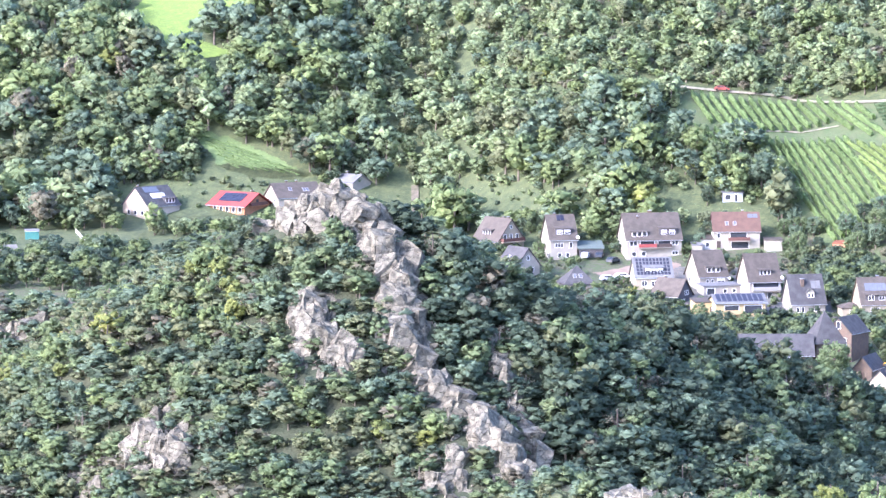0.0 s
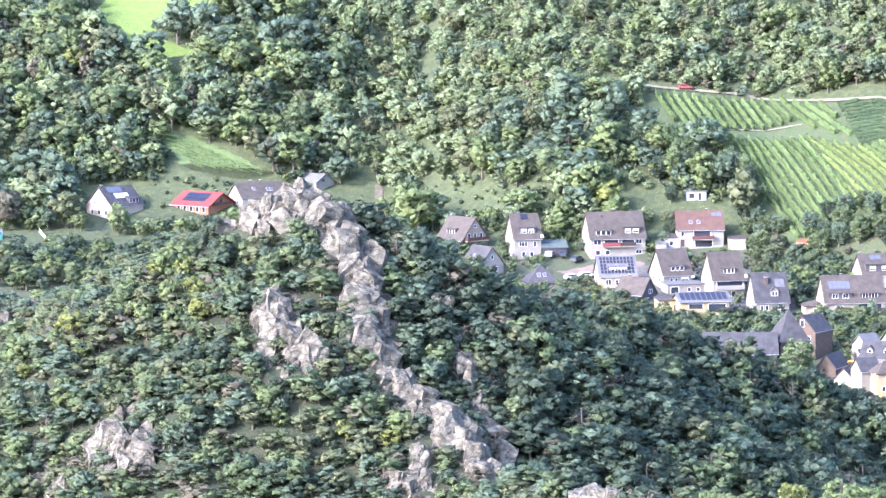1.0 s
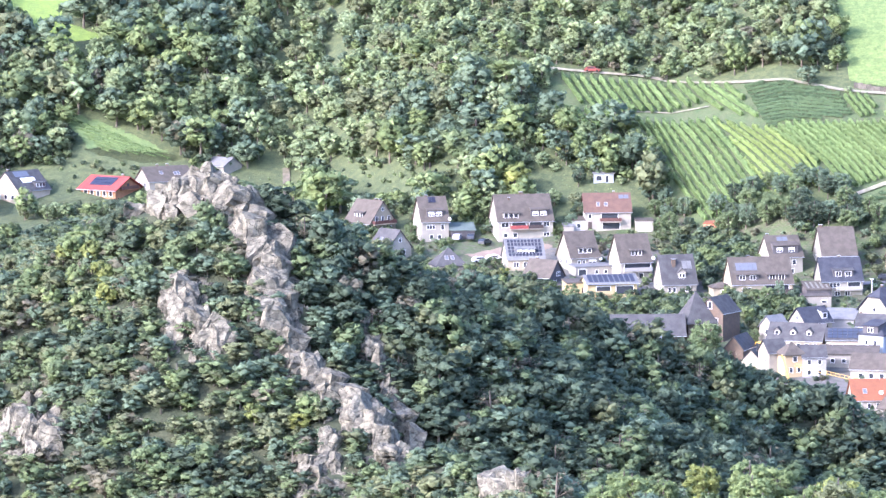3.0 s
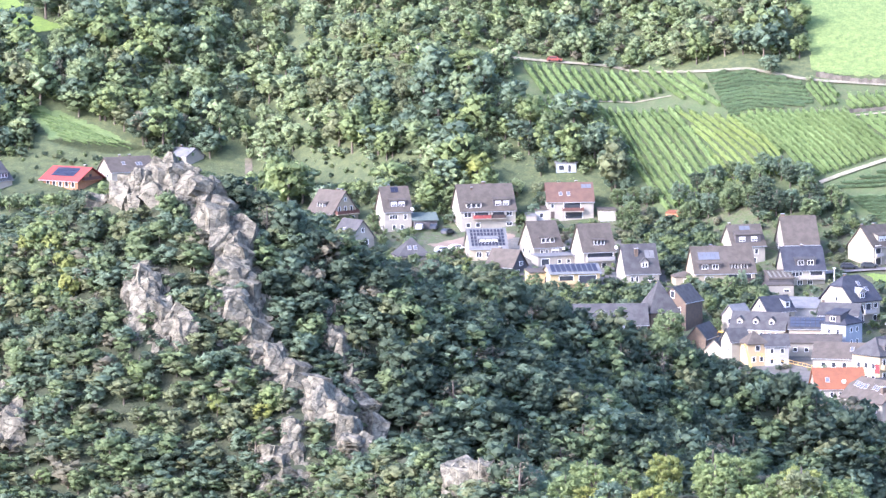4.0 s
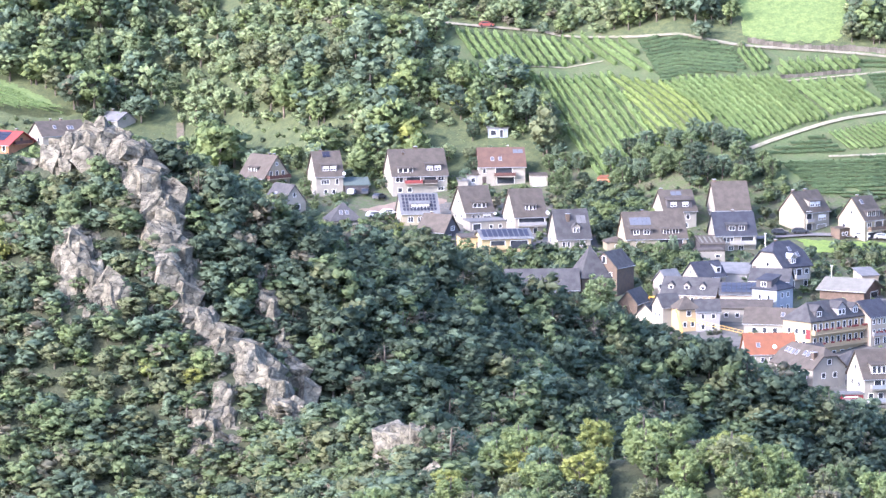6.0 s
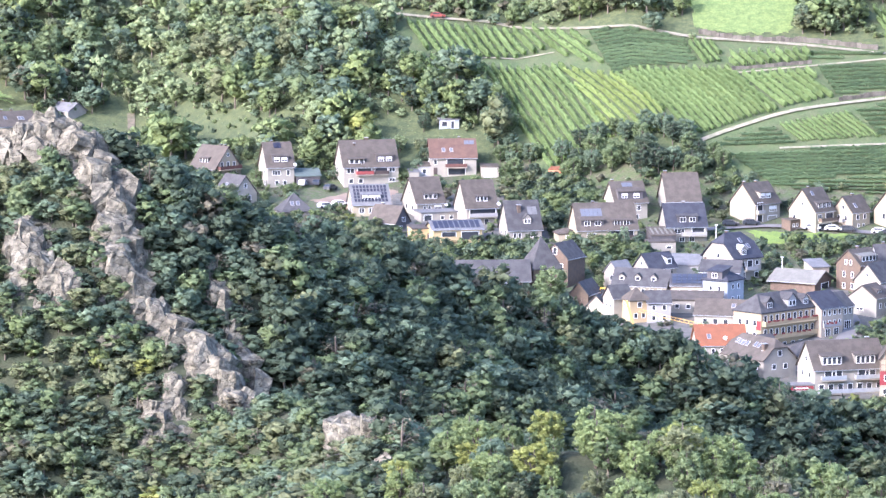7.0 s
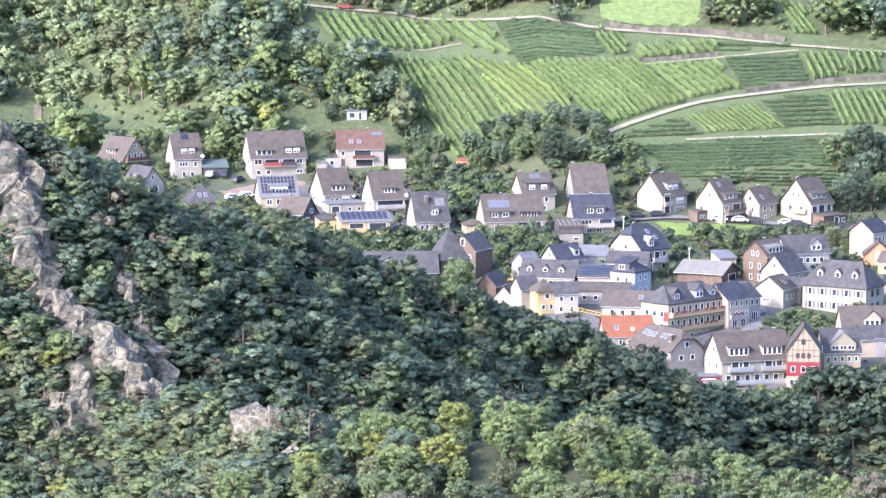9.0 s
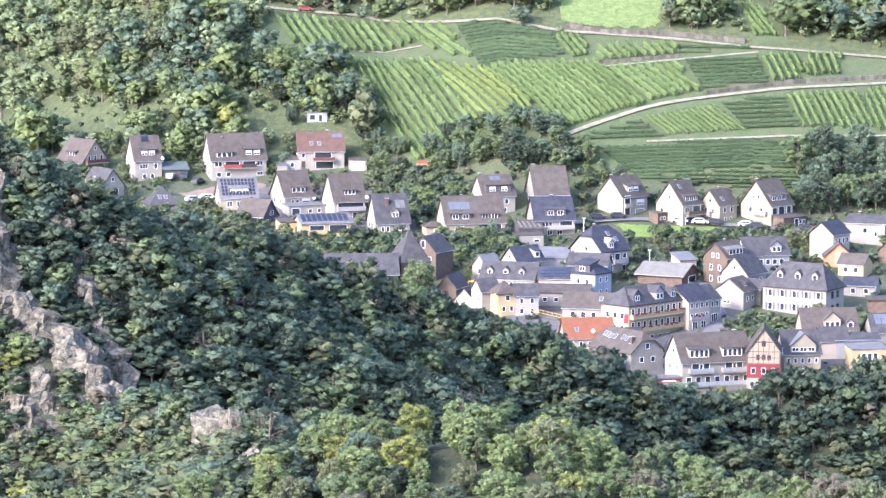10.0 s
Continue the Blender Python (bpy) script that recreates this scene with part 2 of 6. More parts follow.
VINES = [(4, 1036), (10, 1054), (45, 1049), (60, 1037), (86, 1024), (118, 1018), (135, 1014), (190, 1006), (190, 958), (100, 958), (60, 975), (45, 980), (30, 1024), (16, 1018)]
VINE_TOP = [(132, 1036), (141, 1036), (146, 1014), (136, 1014)]
TOWN = [(-60, 780), (-60, 985), (-46, 996), (-20, 990), (14, 992), (36, 992), (46, 982), (62, 968), (84, 968), (100, 958), (200, 952), (200, 780)]
patch("meadow", MEADOWS[0], M_MEADOW, "bright green mown meadow between the woods", "meadow")
patch("meadow", MEADOWS[1], M_PASTURE, "sunlit pale green meadow above the vineyard", "meadow")
patch("field_strip", STRIP, M_CROP, "narrow green field strip at the wood's edge", "field")
patch("lawn", HOUSE_LAWN, M_DRYGRASS, "rough lawn behind the hillside houses", "lawn")
patch("clearing", CLEAR, M_DRYGRASS, "rough yellowish grass slope below the wood", "clearing")
patch("clearing", CLEAR_B, M_DRYGRASS, "green grass slope behind the houses", "clearing")
patch("allotment", ALLOTMENT, M_DRYGRASS, "green allotment gardens behind the rock ridge", "garden")
patch("vineyard_ground", VINES, M_VINEGRASS, "grassy ground of the vineyard slope, row shade in its colour", "ground", lift=0.12, step=1.2)
patch("vineyard_ground", VINE_TOP, M_VINEGRASS, "grassy ground of a small vineyard, row shade in its colour", "ground", lift=0.12)
patch("yard", [(-14, 966), (3, 978), (8, 974), (8, 962), (-6, 956)], M_GRAVEL, "reddish gravel yard before the houses", "yard")
patch("lawn", [(92, 934), (118, 930), (116, 922), (96, 922)], M_MEADOW, "bright mown lawn below the street", "lawn")
patch("town_paving", [(54, 846), (60, 866), (98, 872), (106, 884), (118, 866), (112, 842), (118, 832), (150, 836), (150, 798), (80, 792), (70, 812)], M_PAVING, "grey paved ground between the town houses", "pavement", step=1.0)
patch("paving", [(-2, 968), (10, 972), (34, 968), (44, 940), (44, 916), (12, 916), (8, 940)], M_PAVING, "grey paved yards between the houses", "pavement", step=0.8)
ribbon("hill_road", [(-22, 1063), (13, 1055), (35, 1052.5), (58, 1039), (86, 1025), (115, 1018), (135, 1012.5), (175, 1007)], 2.0, M_TRACK, "pale farm road along the top of the vineyard", "road")
ribbon("vineyard_road", [(80, 975), (91, 980.5), (106, 986.5), (121, 989.5), (143, 993), (178, 996)], 2.2, M_TRACK, "pale track winding up through the vineyard", "road")
ribbon("vineyard_path", [(24, 1033), (34, 1034), (50, 1031)], 1.2, M_TRACK, "worn earth path between vine plots", "path")
ribbon("vineyard_path", [(95, 1006), (116, 1008), (137, 1010)], 1.2, M_TRACK, "worn earth path between vine plots", "path")
ribbon("vineyard_path", [(104, 973), (125, 973), (172, 973)], 1.2, M_TRACK, "worn earth path between vine plots", "path")
ribbon("street", [(70, 930), (82, 935), (97, 938), (121, 932), (134, 928), (160, 921)], 3.4, M_ROAD, "grey asphalt street with parked cars", "street")
ribbon("street", [(104, 800), (103, 835), (108, 850), (106, 880)], 4, M_ROAD, "grey asphalt street between the town houses", "street")
ribbon("gully_track", [(-60.5, 1018), (-62.2, 1029.5), (-63, 1042), (-63.6, 1051)], 2.0, M_PATH, "pale track leading up the wooded gully", "track")


# ---- trees: a few crowns, of many single leaf clumps on lobes round the limbs ----
def crown_parts(seed, leaves, leaf, lobes, squat=1.0, sparse=False, limbs=True):
    """A tree one metre high and about 0.7 wide: vertices and faces of the trunk with limbs, of the crown, and the normals of all the vertices."""
    rng = np.random.default_rng(seed)
    tv, tf, cv, cf, nv = [], [], [], [], []

    def limb(a, b, ra, rb, n=5):
        a, b = np.array(a, float), np.array(b, float)
        w = b - a
        u = np.cross(w, (0.3, 1, 0.2))
        u /= np.linalg.norm(u)
        v = np.cross(w, u) / np.linalg.norm(w)
        o = len(tv)
        for p, r in ((a, ra), (b, rb)):
            for q in (2 * math.pi * i / n for i in range(n)):
                tv.append((p + r * (math.cos(q) * u + math.sin(q) * v)).tolist())
                nv.append(math.cos(q) * u + math.sin(q) * v)
        tf.extend((o + i, o + (i + 1) % n, o + n + (i + 1) % n, o + n + i) for i in range(n))

    limb((0, 0, -0.1), (0.01, 0.01, 0.45), 0.022, 0.016)
    if limbs:
        limb((0.01, 0.01, 0.45), (0, 0.02, 0.8), 0.02, 0.008)
    cen = []
    for i in range(lobes):
        q, up = i * 2.4 + rng.uniform(0, 1.0), -1.05 + 1.95 * (i + rng.uniform(0, 1)) / lobes
        side = math.sqrt(max(0.15, 1 - min(up, 0.95) ** 2)) * rng.uniform(0.6, 1.0)
        far = rng.uniform(0.75, 1.28)
        cen.append((np.array([0.25 * side * far * math.cos(q), 0.25 * side * far * math.sin(q), 0.25 * far * up]), rng.uniform(0.7, 1.3) * 0.37 / math.sqrt(lobes)))
        if limbs and i % 3 == 0:
            limb((0, 0, 0.3), (0.2 * side * math.cos(q), 0.2 * side * math.sin(q), 0.52 + 0.2 * up), 0.012, 0.004, 4)
    mid = np.array([0, 0, 0.52 * squat])
    flat = np.array([1, 1, 0.8])

    def shade(n, p, rough):
        """Shading normal, apart from the leaf's own tilt: outwards from the lobe and the crown, somewhat upwards, each
        a little its own way, to brighten and soften the crown.
        """
        w = 0.3 * n + 0.75 * p / (np.linalg.norm(p) + 0.05) + (0, 0, 0.2) + rng.normal(size=3) * rough
        return w / np.linalg.norm(w)

    if not sparse:
        ends = [(1, 0, 0), (0, 1, 0), (-1, 0, 0), (0, -1, 0), (0, 0, 1), (0, 0, -1)]
        for c, r in cen:
            o, turn = len(cv), rng.uniform(0, 1.57)
            for e in ends:
                e = np.array([e[0] * math.cos(turn) - e[1] * math.sin(turn), e[0] * math.sin(turn) + e[1] * math.cos(turn), e[2]])
                p = c + e * flat * r * rng.uniform(0.85, 1.1)
                cv.append((mid + p).tolist())
                nv.append(shade(e, p, 0.3))
            cf.extend((o + i, o + (i + 1) % 4, o + 4) for i in range(4))
            cf.extend((o + (i + 1) % 4, o + i, o + 5) for i in range(4))
    weight = np.array([r * r for _, r in cen])
    weight /= weight.sum()
    made = 0
    for _ in range(leaves * 4):
        if made == leaves:
            break
        k = rng.choice(len(cen), p=weight)
        c, r = cen[k]
        n = rng.normal(size=3)
        n[2] += 0.2
        n /= np.linalg.norm(n)
        p = c + n * flat * r * (rng.uniform(0.85, 1.3) if not sparse else rng.uniform(0.3, 1.3))
        if not sparse and any(np.linalg.norm((p - q) / flat) < 0.85 * t for i, (q, t) in enumerate(cen) if i != k):
            continue
        made += 1
        face = n + rng.normal(size=3) * 0.45
        nv.extend([shade(n, p, 0.34)] * 3)
        p = p + mid
        face /= np.linalg.norm(face)
        u = np.cross(face, rng.normal(size=3) * (1, 1, 0.35) + (0, 0, 0.8))
        u /= np.linalg.norm(u)
        v = np.cross(face, u)
        s = leaf * rng.uniform(0.55, 1.5)
        o = len(cv)
        cv.extend([(p - u * s * 1.25 - v * s * 0.5).tolist(), (p + u * s * 1.25 - v * s * 0.4).tolist(), (p + v * s * 0.85).tolist()])
        cf.append((o, o + 1, o + 2))
    return np.array(tv), tf, np.array(cv), cf, np.array(nv)


FAR_SHAPES = [crown_parts(10 + i, 290, 0.034, 18 + i % 5, limbs=False) for i in range(8)]
MID_SHAPES = [crown_parts(30 + i, 215, 0.04, 14 + i % 4, limbs=False) for i in range(8)]
LOW_SHAPES = [crown_parts(90 + i, 72, 0.062, 5 + i % 3, limbs=False) for i in range(8)]
BARE_SHAPES = [crown_parts(50 + i, 130, 0.026, 10, sparse=True) for i in range(3)]
NEAR_SHAPES = [crown_parts(70 + i, 1250, 0.0225, 36 + i % 8) for i in range(6)]


def set_normals(me, normals):
    me.attributes.new("custom_normal", "FLOAT_VECTOR", "POINT").data.foreach_set("vector", normals.ravel())


def plant(name, spots, shapes, label, category):
    """Joins trees (x, y, z, height, spread, turn, shape, leaf colour) into one stand."""
    V, N, L, I, counts, off = [], [], [], [], [], 0
    for x, y, z, h, w, turn, s, colour in spots:
        key = s % len(shapes)
        tv, tf, cv, cf, nv = shapes[key]
        c, sn = math.cos(turn), math.sin(turn)
        v = np.concatenate([tv, cv])
        V.append(np.stack([x + w * (c * v[:, 0] - sn * v[:, 1]), y + w * (sn * v[:, 0] + c * v[:, 1]), z + h * v[:, 2]], -1))
        N.append(np.stack([c * nv[:, 0] - sn * nv[:, 1], sn * nv[:, 0] + c * nv[:, 1], nv[:, 2]], -1))
        loops, cnt = FLAT.setdefault((id(shapes), key), (np.array([i for f in tf for i in f] + [i + len(tv) for f in cf for i in f]), np.array([len(f) for f in tf] + [len(f) for f in cf])))
        L.append(loops + off)
        counts.append(cnt)
        I.append(np.concatenate([np.zeros(len(tf), int), np.full(len(cf), colour + 1)]))
        off += len(v)
    V, N, L, counts, I = (np.concatenate(q) for q in (V, N, L, counts, I))
    me = bpy.data.meshes.new(name)
    me.vertices.add(len(V))
    me.vertices.foreach_set("co", V.ravel())
    me.loops.add(len(L))
    me.loops.foreach_set("vertex_index", L)
    me.polygons.add(len(counts))
    me.polygons.foreach_set("loop_start", np.concatenate([[0], np.cumsum(counts)[:-1]]))
    for m in [M_BARK] + M_LEAF:
        me.materials.append(m)
    me.polygons.foreach_set("material_index", I)
    me.update(calc_edges=True)
    set_normals(me, N)
    return tagged(new(name, me), label, category, kind="stuff")


FLAT = {}


def scatter(box, step, seed):
    rng = np.random.default_rng(seed)
    X, Y = np.meshgrid(np.arange(box[0], box[2], step), np.arange(box[1], box[3], step))
    X, Y = X + rng.uniform(-0.45, 0.45, X.shape) * step, Y + rng.uniform(-0.45, 0.45, X.shape) * step
    return X.ravel(), Y.ravel(), rng


def wedge(x, y, margin=12):
    return np.abs(x) < 0.172 * y + margin


# woods on the far hillside
X, Y, rng = scatter((-215, 985, 215, 1172), 4.7, 5)
ok = wedge(X, Y)
foot = np.interp(X, [-140, -60, -35, -20, 40, 70, 140], [1000, 1010, 1004, 992, 984, 962, 950])
ok &= (Y > foot) & (Y < np.interp(X, [-60, -30], [1172, 1136]))
for poly in MEADOWS + [[(-138, 1112), (-116, 1108), (-116, 1096), (-138, 1098)]] + [[(x, y - 8) for x, y in p] for p in MEADOWS + [VINE_TOP]] + [STRIP, [(x, y - 5) for x, y in STRIP], [(-142, 1008), (-142, 1044), (-126, 1050), (-92, 1049), (-64, 1050), (-66, 1008)], CLEAR, CLEAR_B, ALLOTMENT, VINES, VINE_TOP, TOWN]:
    ok &= ~inside(X, Y, poly)
ok &= ~((np.abs(X + 63) < 2.8) & (Y < 1050))
ok &= ~((Y > np.interp(X, [-22, 13, 58, 115, 175], [1061, 1053, 1037, 1015, 1004])) & (Y < np.interp(X, [-22, 13, 58, 115, 175], [1065.5, 1057, 1042, 1022, 1011])) & (X > -22))
X, Y = X[ok], Y[ok]
Z = height(X, Y)
patchy = waves(X, Y, 22, 3) + rng.normal(0, 0.5, X.shape)
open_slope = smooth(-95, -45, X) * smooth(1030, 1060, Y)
spots = []
for x, y, z, p, o in zip(X, Y, Z, patchy, open_slope):
    big = rng.choice([0.62, 0.8, 0.95, 1.1, 1.45]) * rng.uniform(0.9, 1.1) * (1.12 - 0.42 * o)
    # Leaf mix kept light and bluish: distance haze painted into the far woods.
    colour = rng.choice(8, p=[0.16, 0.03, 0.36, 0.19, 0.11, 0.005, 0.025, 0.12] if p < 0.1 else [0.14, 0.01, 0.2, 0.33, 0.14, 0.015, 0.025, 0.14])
    # Open slope: real pale scrub, with more haze put into its colours.
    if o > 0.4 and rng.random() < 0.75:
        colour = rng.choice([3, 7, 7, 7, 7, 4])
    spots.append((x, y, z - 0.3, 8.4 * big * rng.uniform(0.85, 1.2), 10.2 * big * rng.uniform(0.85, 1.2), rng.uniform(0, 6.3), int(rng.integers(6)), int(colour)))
for x, y, h, w, colour in ((-127, 1083, 9, 7, 6), (-123, 1080, 8, 7, 6), (-120, 1077, 9, 6, 6), (-118, 1079, 8, 6, 6), (-123, 1074, 7, 6, 6), (-86, 1057, 7, 8, 6), (-82, 1060, 7, 8, 6), (-90, 1059, 6, 7, 6), (-160, 1086, 13, 4.5, 7), (-170, 1104, 12, 4, 2), (-158, 1084, 12, 4, 7)):
    spots.append((x, y, float(height(x, y)) - 0.3, h, w, x, int(-x) % 8, colour))
X, Y, rng = scatter((-45, 1000, 205, 1132), 3.2, 15)
ok = wedge(X, Y, 6) & (Y > np.interp(X, [-45, -20, 40, 70, 140], [1034, 1008, 1000, 1000, 1006]))
for poly in MEADOWS + [CLEAR, CLEAR_B, VINES, VINE_TOP, TOWN, [(x, y - 5) for x, y in MEADOWS[1]]]:
    ok &= ~inside(X, Y, poly)
ok &= ~((Y > np.interp(X, [-22, 13, 58, 115, 175], [1060, 1052, 1036, 1014, 1003])) & (Y < np.interp(X, [-22, 13, 58, 115, 175], [1066, 1057.5, 1042.5, 1022.5, 1011.5])) & (X > -22))
bushes = []
for x, y in zip(X[ok], Y[ok]):
    big = rng.uniform(0.6, 1.35)
    # Pale bushes carry the same haze and brighten dark gaps between the trees.
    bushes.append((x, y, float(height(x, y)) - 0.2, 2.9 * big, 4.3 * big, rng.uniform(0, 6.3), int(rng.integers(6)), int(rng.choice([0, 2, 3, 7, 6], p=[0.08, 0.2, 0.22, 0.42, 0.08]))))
plant("hill_scrub", bushes, LOW_SHAPES, "pale green scrub covering the open upper slope, haze in its colour", "scrub")
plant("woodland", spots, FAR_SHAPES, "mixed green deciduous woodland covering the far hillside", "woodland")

# scrub and small trees on the rocky ridge
SUMMIT = [(-57, 568), (-57, 554), (-52, 551.5), (-46, 549), (-41, 552), (-39, 566)]
BARE_ROCK = [(-47, 535, 5), (-43.5, 530, 4), (-68.5, 524, 4), (-65.5, 517, 4.2), (-75, 521, 3), (-92, 588, 2.6), (-98, 586, 3), (-1.5, 473, 4.2), (2.5, 452, 4.6), (-21, 538, 2.6), (-18, 529, 2.6), (-15, 522, 2.4), (-26, 508, 4), (-20, 516, 5)]


def off_rock(x, y, front, scale=1.0):
    free = np.ones(np.shape(x), bool)
    for a, b, r in BARE_ROCK:
        r = r * scale
        free &= ~((np.abs(x - a) < r) & (y - b < r) & (y - b > -r - front))
    return free


X, Y, rng = scatter((-118, 448, 122, 660), 2.75, 8)
ok = wedge(X, Y, 10) & (height(X, Y) > 8)
ok &= ~((X > 8) & (Y < 470)) & off_rock(X, Y, 1.2, 0.9)
near_rock = np.min([np.hypot(X - a, Y - b) for a, b, _ in [(px + (qx - px) * s, py + (qy - py) * s, 0) for (px, py, _), (qx, qy, _) in zip(SPUR[:7], SPUR[1:8]) for s in (0, 0.33, 0.66)]], axis=0)
ok &= ~inside(X, Y, SUMMIT)
ok &= near_rock > np.where(X < np.interp(Y, [505, 530, 560], [-15, -30, -45]), 4.3, 2.4)
X, Y, near_rock = X[ok], Y[ok], near_rock[ok]
CREST_X, CREST_Y = ([p[k] for p in SPINE_WEST[::-1] + SPINE_EAST[1:]] for k in (0, 1))
crest_y = np.interp(X, CREST_X, CREST_Y)
thin = (Y > crest_y + 6) & (rng.random(X.shape) < 0.9)
X, Y, near_rock = X[~thin], Y[~thin], near_rock[~thin]
Z = height(X, Y)
patchy = waves(X, Y, 12, 6) + rng.normal(0, 0.4, X.shape)
spots, bare = [], []
for x, y, z, p, r in zip(X, Y, Z, patchy, near_rock):
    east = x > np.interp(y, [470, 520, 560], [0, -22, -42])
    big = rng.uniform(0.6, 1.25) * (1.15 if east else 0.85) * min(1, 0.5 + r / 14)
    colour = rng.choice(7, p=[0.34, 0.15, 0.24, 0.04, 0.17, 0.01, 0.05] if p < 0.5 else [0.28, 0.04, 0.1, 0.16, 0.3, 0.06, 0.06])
    # Dark leaf mix: the east flank's shade is put into the leaf colours.
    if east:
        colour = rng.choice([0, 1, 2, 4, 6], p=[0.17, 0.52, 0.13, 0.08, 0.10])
    low = np.interp(x, [-14, 6], [0.66, 1.08]) if abs(y - np.interp(x, CREST_X, CREST_Y)) < 10 else 0.92
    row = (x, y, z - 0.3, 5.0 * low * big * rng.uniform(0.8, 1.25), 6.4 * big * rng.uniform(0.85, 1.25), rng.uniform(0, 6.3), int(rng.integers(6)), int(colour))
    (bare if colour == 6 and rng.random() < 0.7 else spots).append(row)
for x, y in ((-64, 551), (-61, 549), (-63, 546), (-59, 545), (-62, 541), (-66, 543), (-58, 540)):
    spots.append((x, y, float(height(x, y)) - 0.3, 5.5, 5.5, x, 2, 5 if x > -62 else 3))
X, Y, rng = scatter((-120, 424, 60, 612), 2.3, 91)
ok = wedge(X, Y, 6) & (height(X, Y) > 12) & ~((X > 9) & (Y < 470)) & (Y < np.interp(X, [-120, -45, 13, 60], [606, 562, 602, 622]) + 2)
near_rock = np.min([np.hypot(X - a, Y - b) for a, b in [(px + (qx - px) * s, py + (qy - py) * s) for (px, py, _), (qx, qy, _) in zip(SPUR[:7], SPUR[1:8]) for s in (0, 0.33, 0.66)]], axis=0)
ok &= (near_rock > 2.8) & ~inside(X, Y, SUMMIT) & off_rock(X, Y, 0, 0.55)
low = []
for x, y in zip(X[ok], Y[ok]):
    big = rng.uniform(0.6, 1.3)
    # East of the spur the bushes darken too, painting in the flank's shade.
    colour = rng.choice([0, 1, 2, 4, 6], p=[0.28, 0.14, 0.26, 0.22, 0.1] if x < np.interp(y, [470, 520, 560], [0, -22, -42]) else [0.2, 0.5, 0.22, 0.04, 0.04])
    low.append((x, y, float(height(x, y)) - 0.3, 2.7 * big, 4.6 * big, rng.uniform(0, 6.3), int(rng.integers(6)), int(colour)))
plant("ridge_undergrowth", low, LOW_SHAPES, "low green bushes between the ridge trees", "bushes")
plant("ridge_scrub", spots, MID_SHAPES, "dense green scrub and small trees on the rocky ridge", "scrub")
plant("bare_shrubs", bare, BARE_SHAPES, "grey half-bare shrubs between the rocks", "shrubs")

# single trees on the near shoulder
tm = [bpy.data.meshes.new("trunk") for _ in NEAR_SHAPES]
for me, (tv, tf, cv, cf, nv) in zip(tm, NEAR_SHAPES):
    me.from_pydata(tv.tolist(), [], tf)
    me.materials.append(M_BARK)
cm = {}
for s, (tv, tf, cv, cf, nv) in enumerate(NEAR_SHAPES):
    for c in range(8):
        me = bpy.data.meshes.new("crown")
        me.from_pydata(cv.tolist(), [], cf)
        me.materials.append(M_LEAF[c])
        set_normals(me, nv[len(tv):])
        cm[s, c] = me
WORDS = ["mid-green", "dark green", "bluish green", "light green", "olive green", "yellowing", "grey-brown", "pale green"]


def tree(x, y, h, w, shape, colour, turn, where, group):
    ob = new("tree")
    ob.matrix_basis = pose(x, y, float(height(x, y)) - 0.3, 0, 0, turn) @ Matrix.Diagonal((w, w, h, 1))
    for nm, me in (("trunk", tm[shape]), ("crown", cm[shape, colour])):
        new(nm, me).parent = ob
    return tagged(ob, f"{WORDS[colour]} broadleaf tree with full crown {where}", "tree", group)


X, Y, rng = scatter((-4, 372, 92, 462), 3.6, 12)
line = np.interp(X, [p[0] for p in SHOULDER], [p[1] for p in SHOULDER])
ok = wedge(X, Y, 4) & (Y < line + 8) & (Y > line - 34) & ~((X < 8.5) & (Y > 430))
for x, y in zip(X[ok], Y[ok]):
    big = rng.uniform(0.65, 1.2)
    tree(x, y, 6.2 * big, 7.0 * big * rng.uniform(0.85, 1.15), int(rng.integers(6)), int(rng.choice(7, p=[0.26, 0.03, 0.06, 0.34, 0.20, 0.08, 0.03])), rng.uniform(0, 360), "on the near shoulder", "trees on the near shoulder")


# ---- rocks of the ridge ----
def rock_shape(seed, fine):
    """A jointed block, about one metre across, split along three joint directions, with rough broken faces."""
    bm = bmesh.new()
    bmesh.ops.create_cube(bm, size=1.15)
    rng = random.Random(seed)
    shift = Vector([rng.uniform(-50, 50) for _ in range(3)])
    for i in range(15):
        n = Vector((0, 0, 0))
        n[i % 3] = rng.choice((-1, 1))
        n = (n + Vector([rng.gauss(0, 0.38) for _ in range(3)])).normalized()
        bmesh.ops.bisect_plane(bm, geom=bm.verts[:] + bm.edges[:] + bm.faces[:], plane_co=n * rng.uniform(0.36, 0.52), plane_no=n, clear_outer=True)
        bmesh.ops.holes_fill(bm, edges=[e for e in bm.edges if e.is_boundary])
    bmesh.ops.dissolve_limit(bm, angle_limit=0.08, verts=bm.verts[:], edges=bm.edges[:])
    bmesh.ops.triangulate(bm, faces=bm.faces[:])
    if fine:
        bmesh.ops.subdivide_edges(bm, edges=bm.edges[:], cuts=fine, use_grid_fill=True)
        bmesh.ops.triangulate(bm, faces=bm.faces[:])
    for v in bm.verts:
        p = v.co
        d, near = noise.voronoi(Vector((p.x * 2.6 + p.z, p.y * 2.6, p.z * 3.4 - p.x)) + shift)
        v.co = p + p.normalized() * (0.09 * noise.noise(near[0] * 5.1) - 0.05 * max(0, 1 - (d[1] - d[0]) * 6) + 0.05 * noise.noise(p * 4 + shift))
    bmesh.ops.recalc_face_normals(bm, faces=bm.faces[:])
    me = bpy.data.meshes.new("rock")
    bm.to_mesh(me)
    bm.free()
    me.materials.append(M_ROCK)
    return me


ROCKS = [rock_shape(s, 2) for s in range(16)]
STONES = [rock_shape(40 + s, 0) for s in range(8)]


